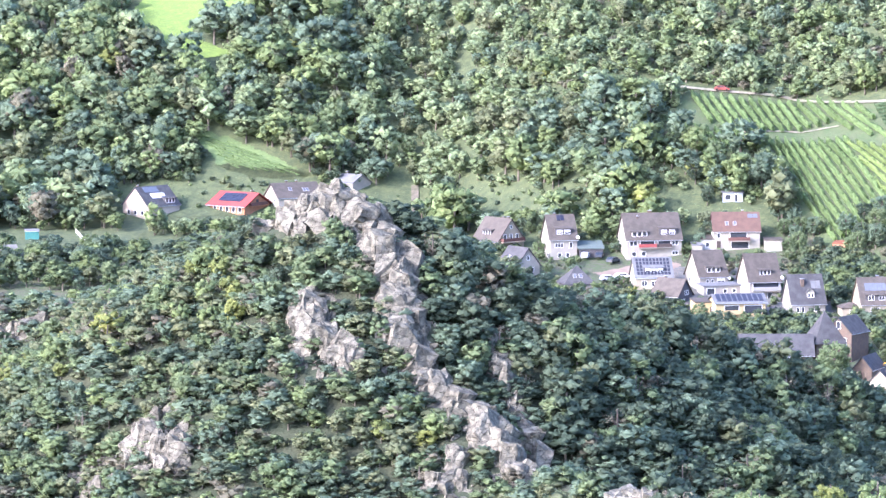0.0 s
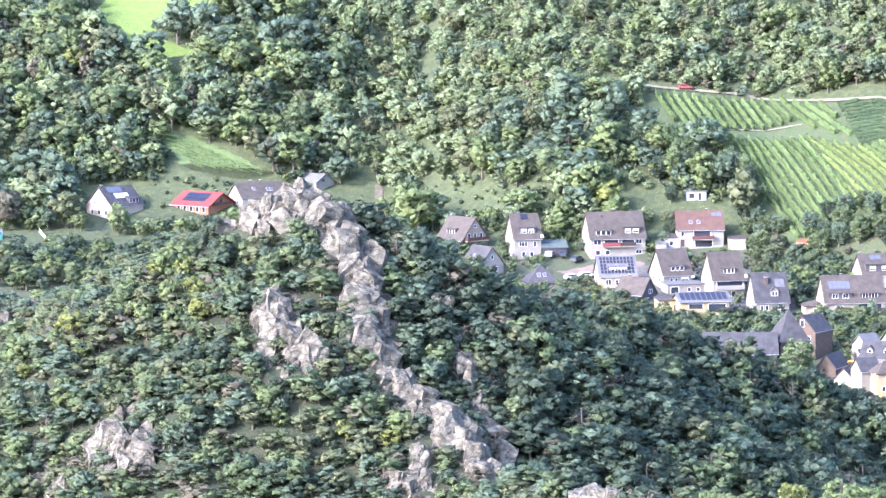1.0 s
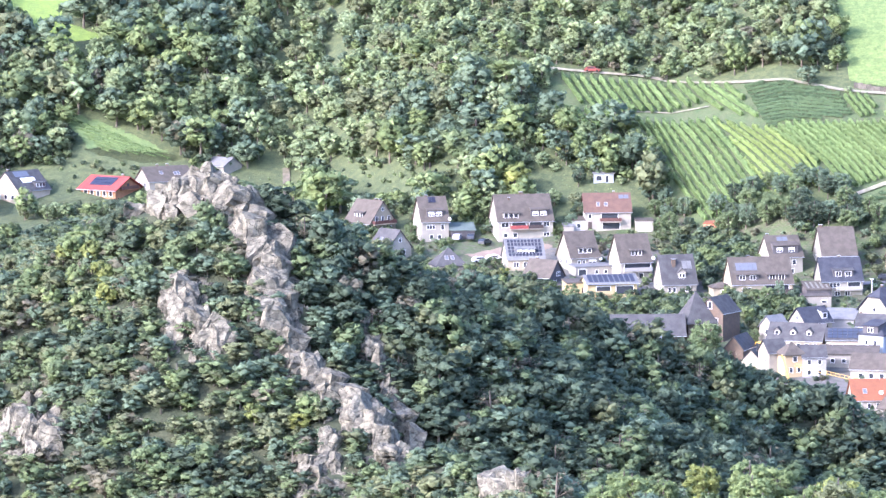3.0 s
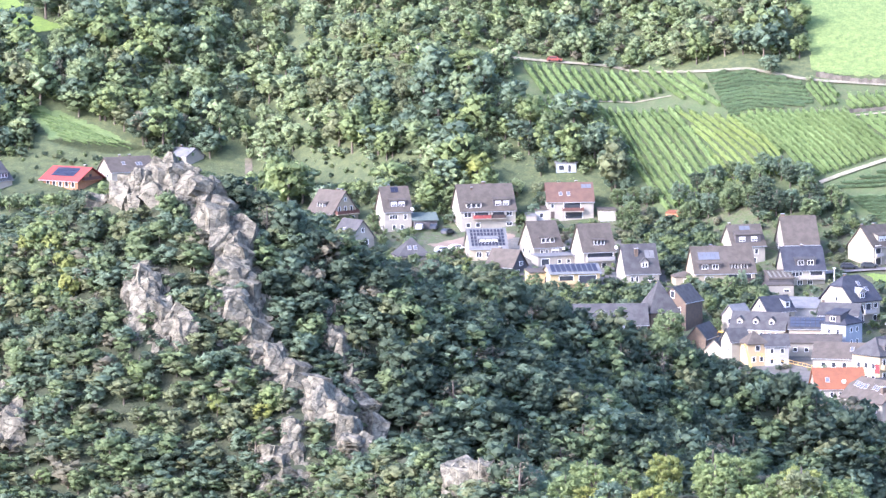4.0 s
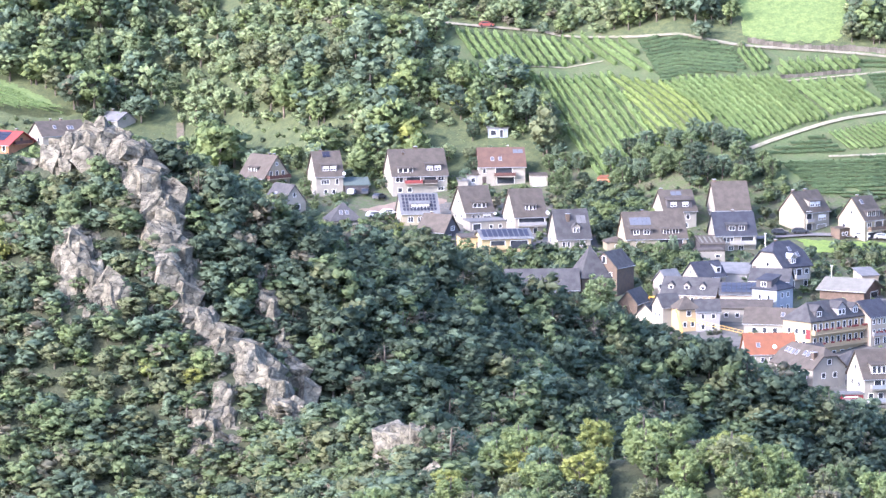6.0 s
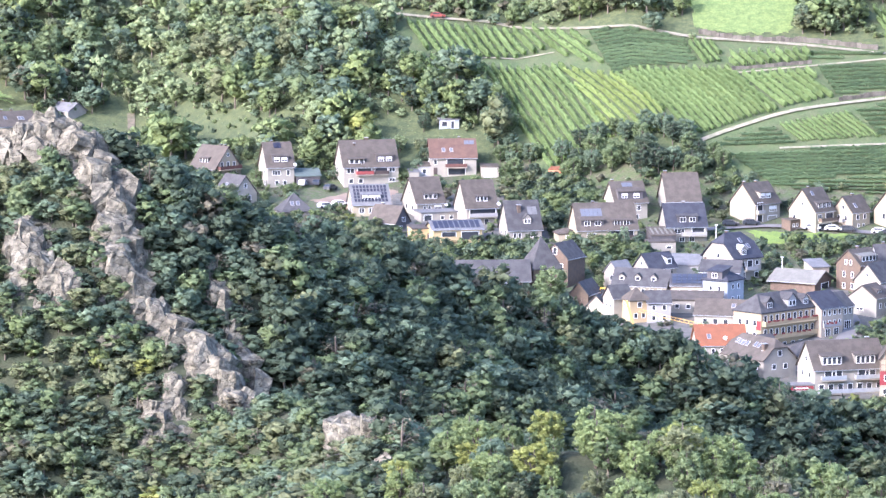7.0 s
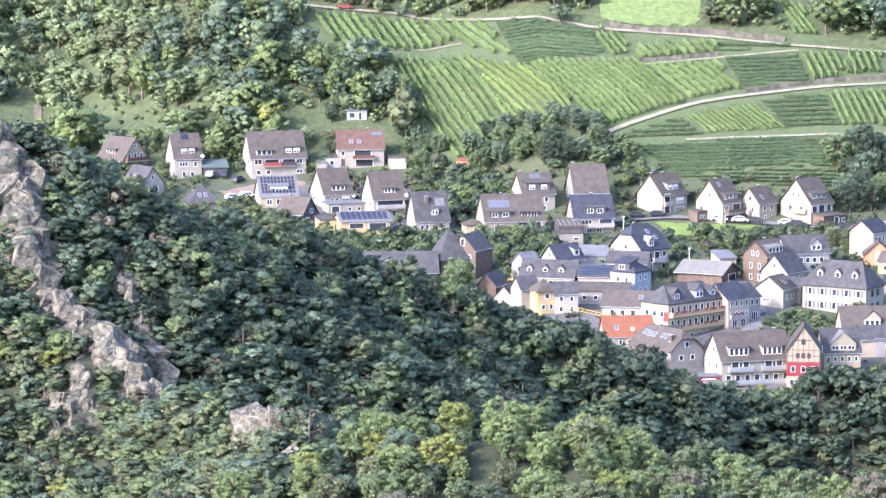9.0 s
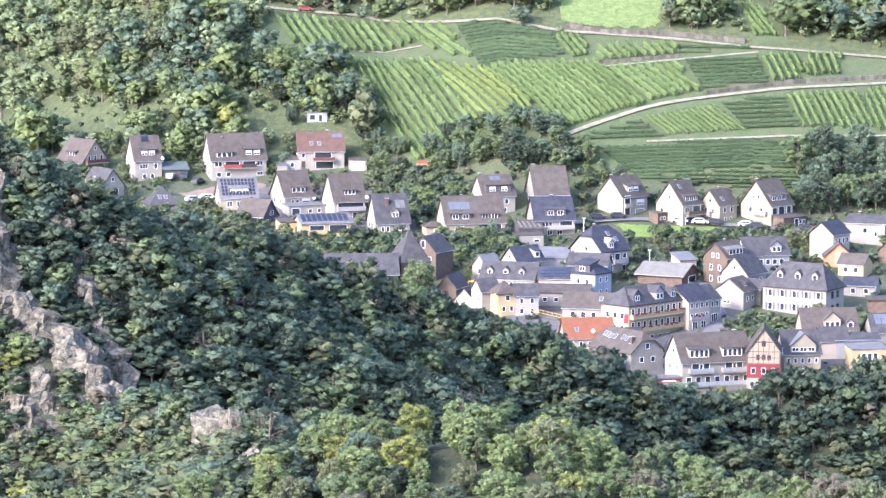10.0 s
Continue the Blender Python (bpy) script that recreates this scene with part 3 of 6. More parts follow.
def outcrop(line, count, spread, size, seed, label, sink=0.2, tall=1.0, up=0.0, stones=1.0):
    """A crag of large weathered blocks along a plan line, with smaller broken stones round them."""
    rng = random.Random(seed)
    root = new("rock_outcrop")
    ax, ay = line[0]
    root.location = (ax, ay, float(height(ax, ay)))
    tagged(root, label, "rock")
    count = int(count * 1.5)
    small = int(count * 1.5 * stones)
    for i in range(count + small):
        block = i < count
        s = ((i if block else i - count) + rng.random()) / (count if block else small) * (len(line) - 1)
        k = min(int(s), len(line) - 2)
        f = s - k
        wide = spread * (0.75 if block else 1.5)
        x = line[k][0] + f * (line[k + 1][0] - line[k][0]) + rng.gauss(0, wide)
        y = line[k][1] + f * (line[k + 1][1] - line[k][1]) + rng.gauss(0, wide)
        r = size * (rng.choice((0.5, 0.65, 0.8, 1.0, 1.3)) if block else rng.choice((0.14, 0.2, 0.28, 0.4))) * rng.uniform(0.9, 1.1)
        ob = new("rock", rng.choice(ROCKS if block else STONES))
        ob.parent = root
        z = float(height(x, y)) + r * (0.22 - sink) * tall + up * rng.random() * block
        ob.matrix_basis = Matrix.Translation(Vector((x, y, z)) - root.location) @ pose(0, 0, 0, rng.gauss(-6, 7), rng.gauss(12, 7), rng.choice((15, 35, 60)) + rng.gauss(0, 12)) @ Matrix.Diagonal((r * rng.uniform(0.8, 1.15), r * rng.uniform(0.7, 1.0), r * tall * rng.uniform(0.9, 1.25), 1))
    return root


def crag_floor(poly):
    """Bare broken rock under a crag."""
    ob = patch("rock_face", poly, M_ROCK, "bare broken slate slope of the ridge", "rock face", 0.35, 0.7, 1.2)
    v = ob.data.vertices
    for p in v:
        x, y, z = p.co
        d, near = noise.voronoi(Vector((x * 0.55, y * 0.55, z * 0.4)))
        p.co.z = z + 1.1 * noise.noise(near[0] * 4.3) - 0.5 * max(0, 1 - (d[1] - d[0]) * 3)
    ob.data.polygons.foreach_set("use_smooth", [False] * len(ob.data.polygons))


for poly in ([(-54, 567), (-40, 562), (-34, 552), (-30, 536), (-26, 528), (-14, 514), (-13, 504), (-20, 508), (-27, 519), (-36, 528), (-38, 545), (-44, 552), (-55, 558)],
             [(-50, 542), (-44, 541), (-40, 530), (-41, 525), (-49, 527)], [(-73, 530), (-66, 531), (-61, 518), (-64, 512), (-72, 514)], [(-79, 527), (-74, 527), (-71, 514), (-77, 514)],
             [(-103, 590), (-87, 591), (-87, 584), (-103, 579)], [(-7, 482), (1, 476), (7, 458), (5, 444), (-1, 446), (-3, 465)], [(-30, 512), (-22, 508), (-24, 500), (-31, 500)], [(-24, 546), (-20, 546), (-16, 530), (-20, 528)]):
    crag_floor(poly)
GREY = "pale grey jointed slate crag"
outcrop([(-52, 562.5), (-49, 561.5), (-46, 560), (-43, 558)], 24, 1.2, 3.0, 1, GREY + " on the summit", 0.32)
outcrop([(-54, 559), (-51, 556), (-47, 555), (-43.5, 555)], 20, 1.4, 2.8, 16, "dark weathered slate face below the summit", tall=1.1)
outcrop([(-43, 556), (-40, 553.5), (-37, 550)], 20, 1.5, 3.6, 2, GREY + " below the summit", tall=1.1)
outcrop([(-38, 549), (-35.5, 544), (-34.5, 538), (-34, 532)], 38, 1.4, 4.0, 3, GREY + " along the ridge crest", tall=1.15)
outcrop([(-33, 531), (-29, 529), (-26, 524)], 16, 1.0, 3.4, 4, GREY + " along the ridge crest")
outcrop([(-25, 523), (-22, 519), (-18, 515), (-16, 511)], 34, 1.8, 3.7, 5, GREY + " at the foot of the ridge", tall=1.1)
outcrop([(-26, 514), (-25, 510), (-27, 505)], 9, 1.8, 2.8, 6, "low pale rock ledge among dry shrubs", stones=2)
outcrop([(-48, 539), (-47, 535), (-45, 532), (-41, 529)], 28, 1.3, 3.3, 7, GREY + " below the crest", tall=1.3)
outcrop([(-69, 528), (-69, 523), (-66, 518), (-64, 517)], 24, 1.2, 3.3, 8, GREY + " standing out of the scrub", tall=1.5)
outcrop([(-76, 525), (-73, 519)], 9, 1.2, 3.2, 9, "broken grey rock face in the scrub")
outcrop([(-88, 588), (-94, 587), (-99, 585)], 13, 1.4, 3.0, 10, "grey rock band across the wooded slope")
outcrop([(-79, 583), (-75, 584)], 6, 0.9, 2.2, 11, "small pale rocks on the wooded skyline")
outcrop([(-22.5, 544), (-20.5, 536), (-17.5, 528), (-14.5, 521)], 20, 0.8, 3.0, 12, "dark shaded rock rib in the wooded flank", tall=1.5)
outcrop([(2.2, 469), (0.5, 472), (-4, 477)], 14, 0.8, 3.8, 13, "pale rock tooth before the wooded shoulder", tall=1.5, up=0.6)
outcrop([(3.5, 456), (2.5, 452), (1.5, 447)], 15, 1.0, 3.8, 14, "pale rock ledge before the wooded shoulder")
outcrop([(-10, 482), (-11, 471)], 7, 1.4, 2.0, 15, "low grey rocks in dry grass")


# ---- vineyards: each plot with its single rows ----
def vineyard(poly, run, gap, colour, label, tall=1.5, wide=0.75):
    """Rows of vines over a four-cornered plot, along the plan direction run."""
    root = new("vineyard")
    cx, cy = sum(p[0] for p in poly) / 4, sum(p[1] for p in poly) / 4
    cz = float(height(cx, cy))
    root.location = (cx, cy, cz)
    tagged(root, label, "vineyard", "vineyard plots")
    d = np.array(run, float) / np.hypot(*run)
    n = np.array([-d[1], d[0]])
    P = (np.array(poly, float) - (cx, cy)) * 1.05
    o = P @ n
    rng = np.random.default_rng(int(abs(cx * 7 + cy)))
    for s in np.arange(o.min() + gap * 0.5, o.max(), gap):
        cuts = []
        for a, b, oa, ob in zip(P, np.roll(P, -1, 0), o, np.roll(o, -1)):
            if (oa - s) * (ob - s) < 0:
                cuts.append(float((a + (b - a) * (s - oa) / (ob - oa)) @ d))
        if len(cuts) < 2 or max(cuts) - min(cuts) < 1.5:
            continue
        t = np.arange(min(cuts), max(cuts), 0.85)
        m = len(t)
        if m < 2:
            continue
        c = np.outer(t, d) + s * n
        w = wide / 2 * rng.uniform(0.55, 1.35, (m, 2))
        h = tall * rng.uniform(0.72, 1.15, m)
        z = height(c[:, 0] + cx, c[:, 1] + cy) - cz
        V = np.concatenate([np.column_stack([c + n * w[:, :1], z + 0.35]), np.column_stack([c + n * w[:, :1] * 1.1, z + h * 0.75]), np.column_stack([c, z + h]),
                            np.column_stack([c - n * w[:, 1:] * 1.1, z + h * 0.75]), np.column_stack([c - n * w[:, 1:], z + 0.35])])
        F = [(j * m + i, j * m + i + 1, (j + 1) * m + i + 1, (j + 1) * m + i) for j in range(4) for i in range(m - 1)]
        k = m * 8
        q = np.repeat(c, 8, 0) + rng.normal(0, 0.3, (k, 2))
        zz = np.repeat(z, 8) + rng.uniform(0.5, 1.05, k) * tall
        nr = rng.normal(size=(k, 3)) + (0, 0, 0.7)
        nr /= np.linalg.norm(nr, axis=1)[:, None]
        u = np.cross(nr, rng.normal(size=(k, 3)))
        u /= np.linalg.norm(u, axis=1)[:, None]
        v = np.cross(nr, u)
        e = rng.uniform(0.12, 0.26, (k, 1))
        C = np.column_stack([q, zz])
        L = np.stack([C - u * e, C - v * e, C + u * e, C + v * e], 1).reshape(-1, 3)
        b = len(V)
        F += [(b + 4 * i, b + 4 * i + 1, b + 4 * i + 2, b + 4 * i + 3) for i in range(k)]
        link_mesh("vine_hedge", np.concatenate([V, L]).tolist(), F, [M_VINE[colour]], parent=root)["kind"] = "stuff"


STEEP = "rows of green vines running down the steep slope"
LEVEL = "dark green vine rows along the level terraces"
vineyard([(11, 1051), (45, 1046), (49, 1033), (19, 1033)], (8, -22), 2.3, 0, STEEP, 1.9, 0.8)
vineyard([(6, 1035), (24, 1032), (20, 1024), (16, 1019)], (8, -20), 2.3, 0, STEEP, 1.9, 0.8)
vineyard([(46, 1044), (57, 1036), (62, 1016), (51, 1029)], (9, -20), 2.1, 0, STEEP, 1.8)
vineyard([(60, 1036), (84, 1024), (86, 1012), (65, 1010)], (24, -6), 1.9, 1, LEVEL, 1.2, 0.8)
vineyard([(85, 1023), (92, 1021), (93, 1012), (88, 1011)], (4, -12), 1.7, 0, STEEP)
vineyard([(95, 1015), (115, 1015), (116, 1010), (96, 1008.5)], (5, -10), 2.1, 0, STEEP, 1.8)
vineyard([(117, 1015), (134, 1013), (135, 1011), (116, 1010.5)], (20, -2), 2.2, 1, LEVEL, 1.1)
vineyard([(31, 1028), (51, 1021), (62, 984), (47, 982)], (13.5, -41), 1.85, 0, STEEP + " above the houses", 2.0, 0.75)
vineyard([(52, 1020), (64, 1009), (81, 979), (62, 983)], (14, -32), 1.7, 2, "rows of pale young vines on the slope", 1.5, 0.75)
vineyard([(65, 1008), (93, 1007), (104, 987), (82, 979)], (14, -26), 1.75, 0, STEEP, 1.8, 0.7)
vineyard([(95, 1004), (115, 1005), (119, 992), (107, 988.5)], (9, -16), 2.1, 0, STEEP, 1.8)
vineyard([(118, 1007), (136, 1007), (138, 996), (121, 993.5)], (20, 0), 1.8, 1, LEVEL, 1.15, 0.8)
vineyard([(138, 1007), (147, 1008), (147, 997), (139, 995)], (2, -14), 2.0, 0, STEEP, 1.7)
vineyard([(149, 1008), (158, 1008), (158, 999), (148, 998)], (1, -14), 2.0, 0, STEEP, 1.7)
vineyard([(87, 975), (103, 981), (109, 974), (98, 974)], (20, 0), 1.7, 1, LEVEL, 1.1)
vineyard([(105, 981.5), (123, 985), (129, 975.5), (110, 975)], (9, -12), 1.3, 0, "dense pale vines beside the track", 1.0)
vineyard([(125, 986), (140, 989), (143, 976.5), (130, 976)], (20, 0), 1.8, 1, LEVEL, 1.15, 0.8)
vineyard([(142, 989), (160, 990), (162, 976), (144, 976)], (3, -15), 1.9, 0, STEEP)
vineyard([(162, 991), (172, 992), (172, 975), (163, 975)], (2, -15), 1.9, 0, STEEP)
vineyard([(92, 971.5), (130, 971.5), (130, 962.5), (101, 959.5)], (20, -0.4), 1.35, 1, "rough overgrown vine terraces behind the houses", 1.1, 0.9)
vineyard([(131, 971.5), (172, 971.5), (172, 957), (131, 962)], (20, -1.4), 1.35, 1, "rough overgrown vine terraces behind the houses", 1.1, 0.9)
vineyard([(98, 958.5), (130, 961), (172, 956), (150, 950)], (20, -1.6), 1.5, 1, "weedy lower vine terraces", 0.8, 1.0)
vineyard([(135, 1034), (140, 1030), (144, 1017), (137, 1017)], (5, -15), 1.6, 0, "small vine plot between the woods")
vineyard([(-124, 1066), (-115, 1063.5), (-94, 1050.5), (-113, 1053)], (26, -12), 1.2, 0, "field strip of green crop rows", 0.45, 0.8)

# ---- town ----
WALL = {k: mat("render_" + k, c, 0.85, 0.07, 1.5, 0.15, 0.08, second=s) for k, c, s in (
    ("white", (0.275, 0.254, 0.211), (0.238, 0.222, 0.187)), ("hotel", (0.36, 0.29, 0.175), (0.32, 0.26, 0.165)), ("cream", (0.305, 0.265, 0.187), (0.27, 0.238, 0.176)), ("yellow", (0.38, 0.3, 0.155), (0.34, 0.272, 0.148)), ("ochre", (0.37, 0.28, 0.16), (0.33, 0.255, 0.15)),
    ("beige", (0.36, 0.305, 0.235), (0.325, 0.28, 0.222)), ("blue", (0.27, 0.295, 0.32), (0.24, 0.265, 0.29)), ("grey", (0.28, 0.275, 0.265), (0.245, 0.243, 0.24)), ("red", (0.2, 0.036, 0.04), (0.175, 0.034, 0.037)), ("orange", (0.50, 0.215, 0.12), (0.45, 0.195, 0.11)), ("dark", (0.07, 0.065, 0.07), (0.09, 0.085, 0.085)))}
WALL["brick"] = mat("brown_brick", (0.125, 0.092, 0.066), 0.9, 0.25, 1.0, 0.15, 0.4, second=(0.10, 0.077, 0.06))
WALL["teal"] = mat("teal_glass", (0.055, 0.17, 0.15), 0.4, 0.1, 1, 0.3, 0.05)
WALL["wood"] = mat("brown_wood", (0.14, 0.10, 0.075), 0.75, 0.25, 1, 0.1, 0.3)
WALL["orangewood"] = mat("orange_wood", (0.33, 0.16, 0.085), 0.7, 0.2, 1, 0.1, 0.3)
ROOF = {k: mat("roof_" + k, c, 0.85, 0.18, 1.5, 0.22, 0.5, second=s, spec=0.12) for k, c, s in (
    ("brown", (0.072, 0.063, 0.053), (0.092, 0.08, 0.068)), ("slate", (0.054, 0.053, 0.055), (0.074, 0.073, 0.073)), ("blue", (0.036, 0.039, 0.05), (0.05, 0.053, 0.065)), ("red", (0.115, 0.072, 0.055), (0.096, 0.062, 0.049)),
    ("brightred", (0.25, 0.055, 0.048), (0.22, 0.05, 0.045)), ("orange", (0.2, 0.085, 0.048), (0.17, 0.074, 0.044)), ("pale", (0.165, 0.16, 0.138), (0.14, 0.136, 0.118)), ("green", (0.085, 0.108, 0.10), (0.10, 0.125, 0.114)), ("light", (0.15, 0.15, 0.15), (0.122, 0.124, 0.127)))}
M_FRAME = mat("white_frame", (0.80, 0.80, 0.78), 0.5, 0.05, 1, 0.2, 0)
M_DARKFRAME = mat("dark_frame", (0.06, 0.045, 0.04), 0.6, 0.1, 1, 0.2, 0)
M_GLASS = mat("window_glass", (0.045, 0.05, 0.06), 0.12, 0.2, 1.5, 0.8, 0, spec=0.6)
M_SOLAR = mat("solar_cell", (0.025, 0.028, 0.045), 0.32, 0.15, 1, 0.4, 0, spec=0.25)
M_THERMAL = mat("solar_collector", (0.12, 0.13, 0.15), 0.25, 0.1, 1, 0.4, 0, spec=0.6)
M_RAIL = mat("grey_rail", (0.30, 0.29, 0.28), 0.6, 0.1, 1, 0.2, 0)
M_BLIND = mat("white_blind", (0.72, 0.72, 0.72), 0.6, 0.06, 1, 0.2, 0.1)
M_BEAM = mat("timber_beam", (0.11, 0.055, 0.045), 0.8, 0.2, 1, 0.1, 0.3)
M_FLOWER = mat("red_flowers", (0.24, 0.06, 0.055), 0.8, 0.3, 0.5, 0.15, 0.5)
M_ZINC = mat("zinc", (0.42, 0.44, 0.46), 0.45, 0.12, 1, 0.2, 0.05, metal=0.6)


def boxes(bm, *cuboids):
    """Adds cuboids (x0, y0, z0, x1, y1, z1) to the bmesh."""
    for x0, y0, z0, x1, y1, z1 in cuboids:
        v = [bm.verts.new(p) for p in ((x0, y0, z0), (x1, y0, z0), (x1, y1, z0), (x0, y1, z0), (x0, y0, z1), (x1, y0, z1), (x1, y1, z1), (x0, y1, z1))]
        for f in ((3, 2, 1, 0), (4, 5, 6, 7), (0, 1, 5, 4), (1, 2, 6, 5), (2, 3, 7, 6), (3, 0, 4, 7)):
            bm.faces.new([v[i] for i in f])
    return bm


def surface(verts, faces):
    bm = bmesh.new()
    v = [bm.verts.new(p) for p in verts]
    for f in faces:
        bm.faces.new([v[i] for i in f])
    bmesh.ops.recalc_face_normals(bm, faces=bm.faces[:])
    return bm


def shell(verts, faces, thick):
    bm = surface(verts, faces)
    if sum(f.normal.z for f in bm.faces) < 0:
        bmesh.ops.reverse_faces(bm, faces=bm.faces[:])
    under = bmesh.ops.extrude_face_region(bm, geom=bm.faces[:])["geom"]
    for e in under:
        if isinstance(e, bmesh.types.BMVert):
            e.co.z += thick
    bmesh.ops.recalc_face_normals(bm, faces=bm.faces[:])
    return bm


def part(name, bm, material, parent, label="", m=None):
    me = bpy.data.meshes.new(name)
    bm.to_mesh(me)
    bm.free()
    me.materials.append(material)
    ob = new(name, me)
    ob.parent = parent
    if m is not None:
        ob.matrix_basis = m
    return tagged(ob, label)


SHARED = {}
FOOTPRINTS = []


def shared(name, key, make, material, parent, m):
    if (name, key) not in SHARED:
        bm = make()
        me = bpy.data.meshes.new(name)
        bm.to_mesh(me)
        bm.free()
        me.materials.append(material)
        SHARED[name, key] = me
    ob = new(name, SHARED[name, key])
    ob.parent, ob.matrix_basis = parent, m
    return ob


SIDE = {"f": 0, "r": 90, "l": -90}


class House:
    """A house on the plan: (x, y) is the middle of its near edge, rot its turn, w its length along the ridge, d its depth, h the eaves."""

    def __init__(self, label, x, y, rot, w, d, h, pitch, wall, roof, shape="gable", over=0.35, name="house", category="house", group="houses of the town", down=3.0, cut=0.0, lift=0.0):
        self.w, self.d, self.h, self.tan = w, d, h, math.tan(radians(pitch))
        self.wall, self.roof, self.shape = WALL[wall], ROOF[roof], shape
        c, s = abs(math.cos(radians(rot))), abs(math.sin(radians(rot)))
        yy = y + 0.85 * (c * d + s * w) / 2
        FOOTPRINTS.append((x, yy, 0.5 * math.hypot(w, d)))
        self.ob = new(name)
        self.ob.matrix_basis = pose(x, yy, float(height(x, y)) + lift, 0, 0, rot)
        tagged(self.ob, label, category, group)
        a, b, t = w / 2, d / 2, self.tan
        top = h + b * t
        self.top = top
        if shape == "gable":
            V = [(-a, -b, -down), (a, -b, -down), (a, b, -down), (-a, b, -down), (-a, -b, h), (a, -b, h), (a, b, h), (-a, b, h), (-a, 0, top), (a, 0, top)]
            F = [(0, 1, 5, 4), (2, 3, 7, 6), (1, 2, 6, 9, 5), (3, 0, 4, 8, 7), (4, 5, 9, 8), (6, 7, 8, 9), (3, 2, 1, 0)]
            A, B, e = a + over, b + over, h - over * t
            R = [(-A, -B, e), (A, -B, e), (A, 0, top), (-A, 0, top), (A, B, e), (-A, B, e)]
            RF = [(0, 1, 2, 3), (3, 2, 4, 5)]
        elif shape == "half":
            yc, zt = b * 0.42, h + b * 0.58 * t
            V = [(-a, -b, -down), (a, -b, -down), (a, b, -down), (-a, b, -down), (-a, -b, h), (a, -b, h), (a, b, h), (-a, b, h), (-a, -yc, zt), (-a, yc, zt), (a, -yc, zt), (a, yc, zt)]
            F = [(0, 1, 5, 4), (2, 3, 7, 6), (1, 2, 6, 11, 10, 5), (3, 0, 4, 8, 9, 7), (4, 5, 10, 8), (6, 7, 9, 11), (8, 10, 11, 9), (3, 2, 1, 0)]
            A, B, e, k = a + over, b + over, h - over * t, a - b * 0.35
            R = [(-A, -B, e), (A, -B, e), (A, -yc, zt), (k, 0, top), (-k, 0, top), (-A, -yc, zt), (A, yc, zt), (A, B, e), (-A, B, e), (-A, yc, zt)]
            RF = [(0, 1, 2, 3, 4, 5), (4, 3, 6, 7, 8, 9), (2, 6, 3), (9, 5, 4)]
        elif shape == "hip":
            V, F = [(-a, -b, -down), (a, -b, -down), (a, b, -down), (-a, b, -down), (-a, -b, h), (a, -b, h), (a, b, h), (-a, b, h)], [(0, 1, 5, 4), (1, 2, 6, 5), (2, 3, 7, 6), (3, 0, 4, 7), (4, 5, 6, 7), (3, 2, 1, 0)]
            A, B, e, k = a + over, b + over, h - over * t, max(a - b + cut, 0.05)
            R = [(-A, -B, e), (A, -B, e), (A, B, e), (-A, B, e), (-k, 0, top), (k, 0, top)]
            RF = [(0, 1, 5, 4), (1, 2, 5), (2, 3, 4, 5), (3, 0, 4)]
        else:
            V, F = [(-a, -b, -down), (a, -b, -down), (a, b, -down), (-a, b, -down), (-a, -b, h), (a, -b, h), (a, b, h + 2 * b * t), (-a, b, h + 2 * b * t)], [(0, 1, 5, 4), (1, 2, 6, 5), (2, 3, 7, 6), (3, 0, 4, 7), (4, 5, 6, 7), (3, 2, 1, 0)]
            A, B, e = a + over, b + over, h - over * t
            R, RF = [(-A, -B, e), (A, -B, e), (A, B, h + (2 * b + over) * t), (-A, B, h + (2 * b + over) * t)], [(0, 1, 2, 3)]
        part("wall", surface(V, F), self.wall, self.ob)
        part("roof", shell([(p, q, z + 0.02) for p, q, z in R], RF, 0.24), self.roof, self.ob)
        if shape == "gable":
            g = bmesh.new()
            boxes(g, (-A, -B - 0.13, e + 0.06, A, -B, e + 0.2))
            part("gutter", g, M_ZINC, self.ob)

    def face(self, side, u, z, off=0.0):
        q = self.d / 2 if side == "f" else self.w / 2
        return pose(0, 0, 0, 0, 0, SIDE[side]) @ pose(u, -q - off, z)

    def window(self, side, u, z, w=1.1, h=1.25, dark=False, blind=False, parent=None, m=None):
        m = m or self.face(side, u, z)
        fr = M_DARKFRAME if dark else M_FRAME

        def ring():
            a, b, k = w / 2, h / 2, 0.08
            n = max(0, round(w / 0.8) - 1) if w > 0.9 else 0
            xs = [-a, -a + k]
            for i in range(n):
                xs += [-a + w * (i + 1) / (n + 1) - 0.04, -a + w * (i + 1) / (n + 1) + 0.04]
            xs += [a - k, a]
            zs = [-b, -b + k, b - k, b]
            bm = bmesh.new()
            grid = [[bm.verts.new((x, 0, z)) for x in xs] for z in zs]
            for j in range(3):
                for i in range(len(xs) - 1):
                    if j != 1 or i % 2 == 0:
                        bm.faces.new((grid[j][i], grid[j][i + 1], grid[j + 1][i + 1], grid[j + 1][i]))
            for e in bmesh.ops.extrude_face_region(bm, geom=bm.faces[:])["geom"]:
                if isinstance(e, bmesh.types.BMVert):
                    e.co.y = -0.08
            bmesh.ops.recalc_face_normals(bm, faces=bm.faces[:])
            return bm

        ob = shared("window", (w, h, dark), ring, fr, parent or self.ob, m)
        shared("pane", (w, h), lambda: boxes(bmesh.new(), (-w / 2 + 0.1, -0.03, -h / 2 + 0.1, w / 2 - 0.1, -0.01, h / 2 - 0.1)), M_GLASS, ob, Matrix())
        if blind:
            shared("blind", (w, h), lambda: boxes(bmesh.new(), (-w / 2 + 0.1, -0.055, -h * 0.05, w / 2 - 0.1, -0.03, h / 2 - 0.1)), M_BLIND, ob, Matrix())
        return self

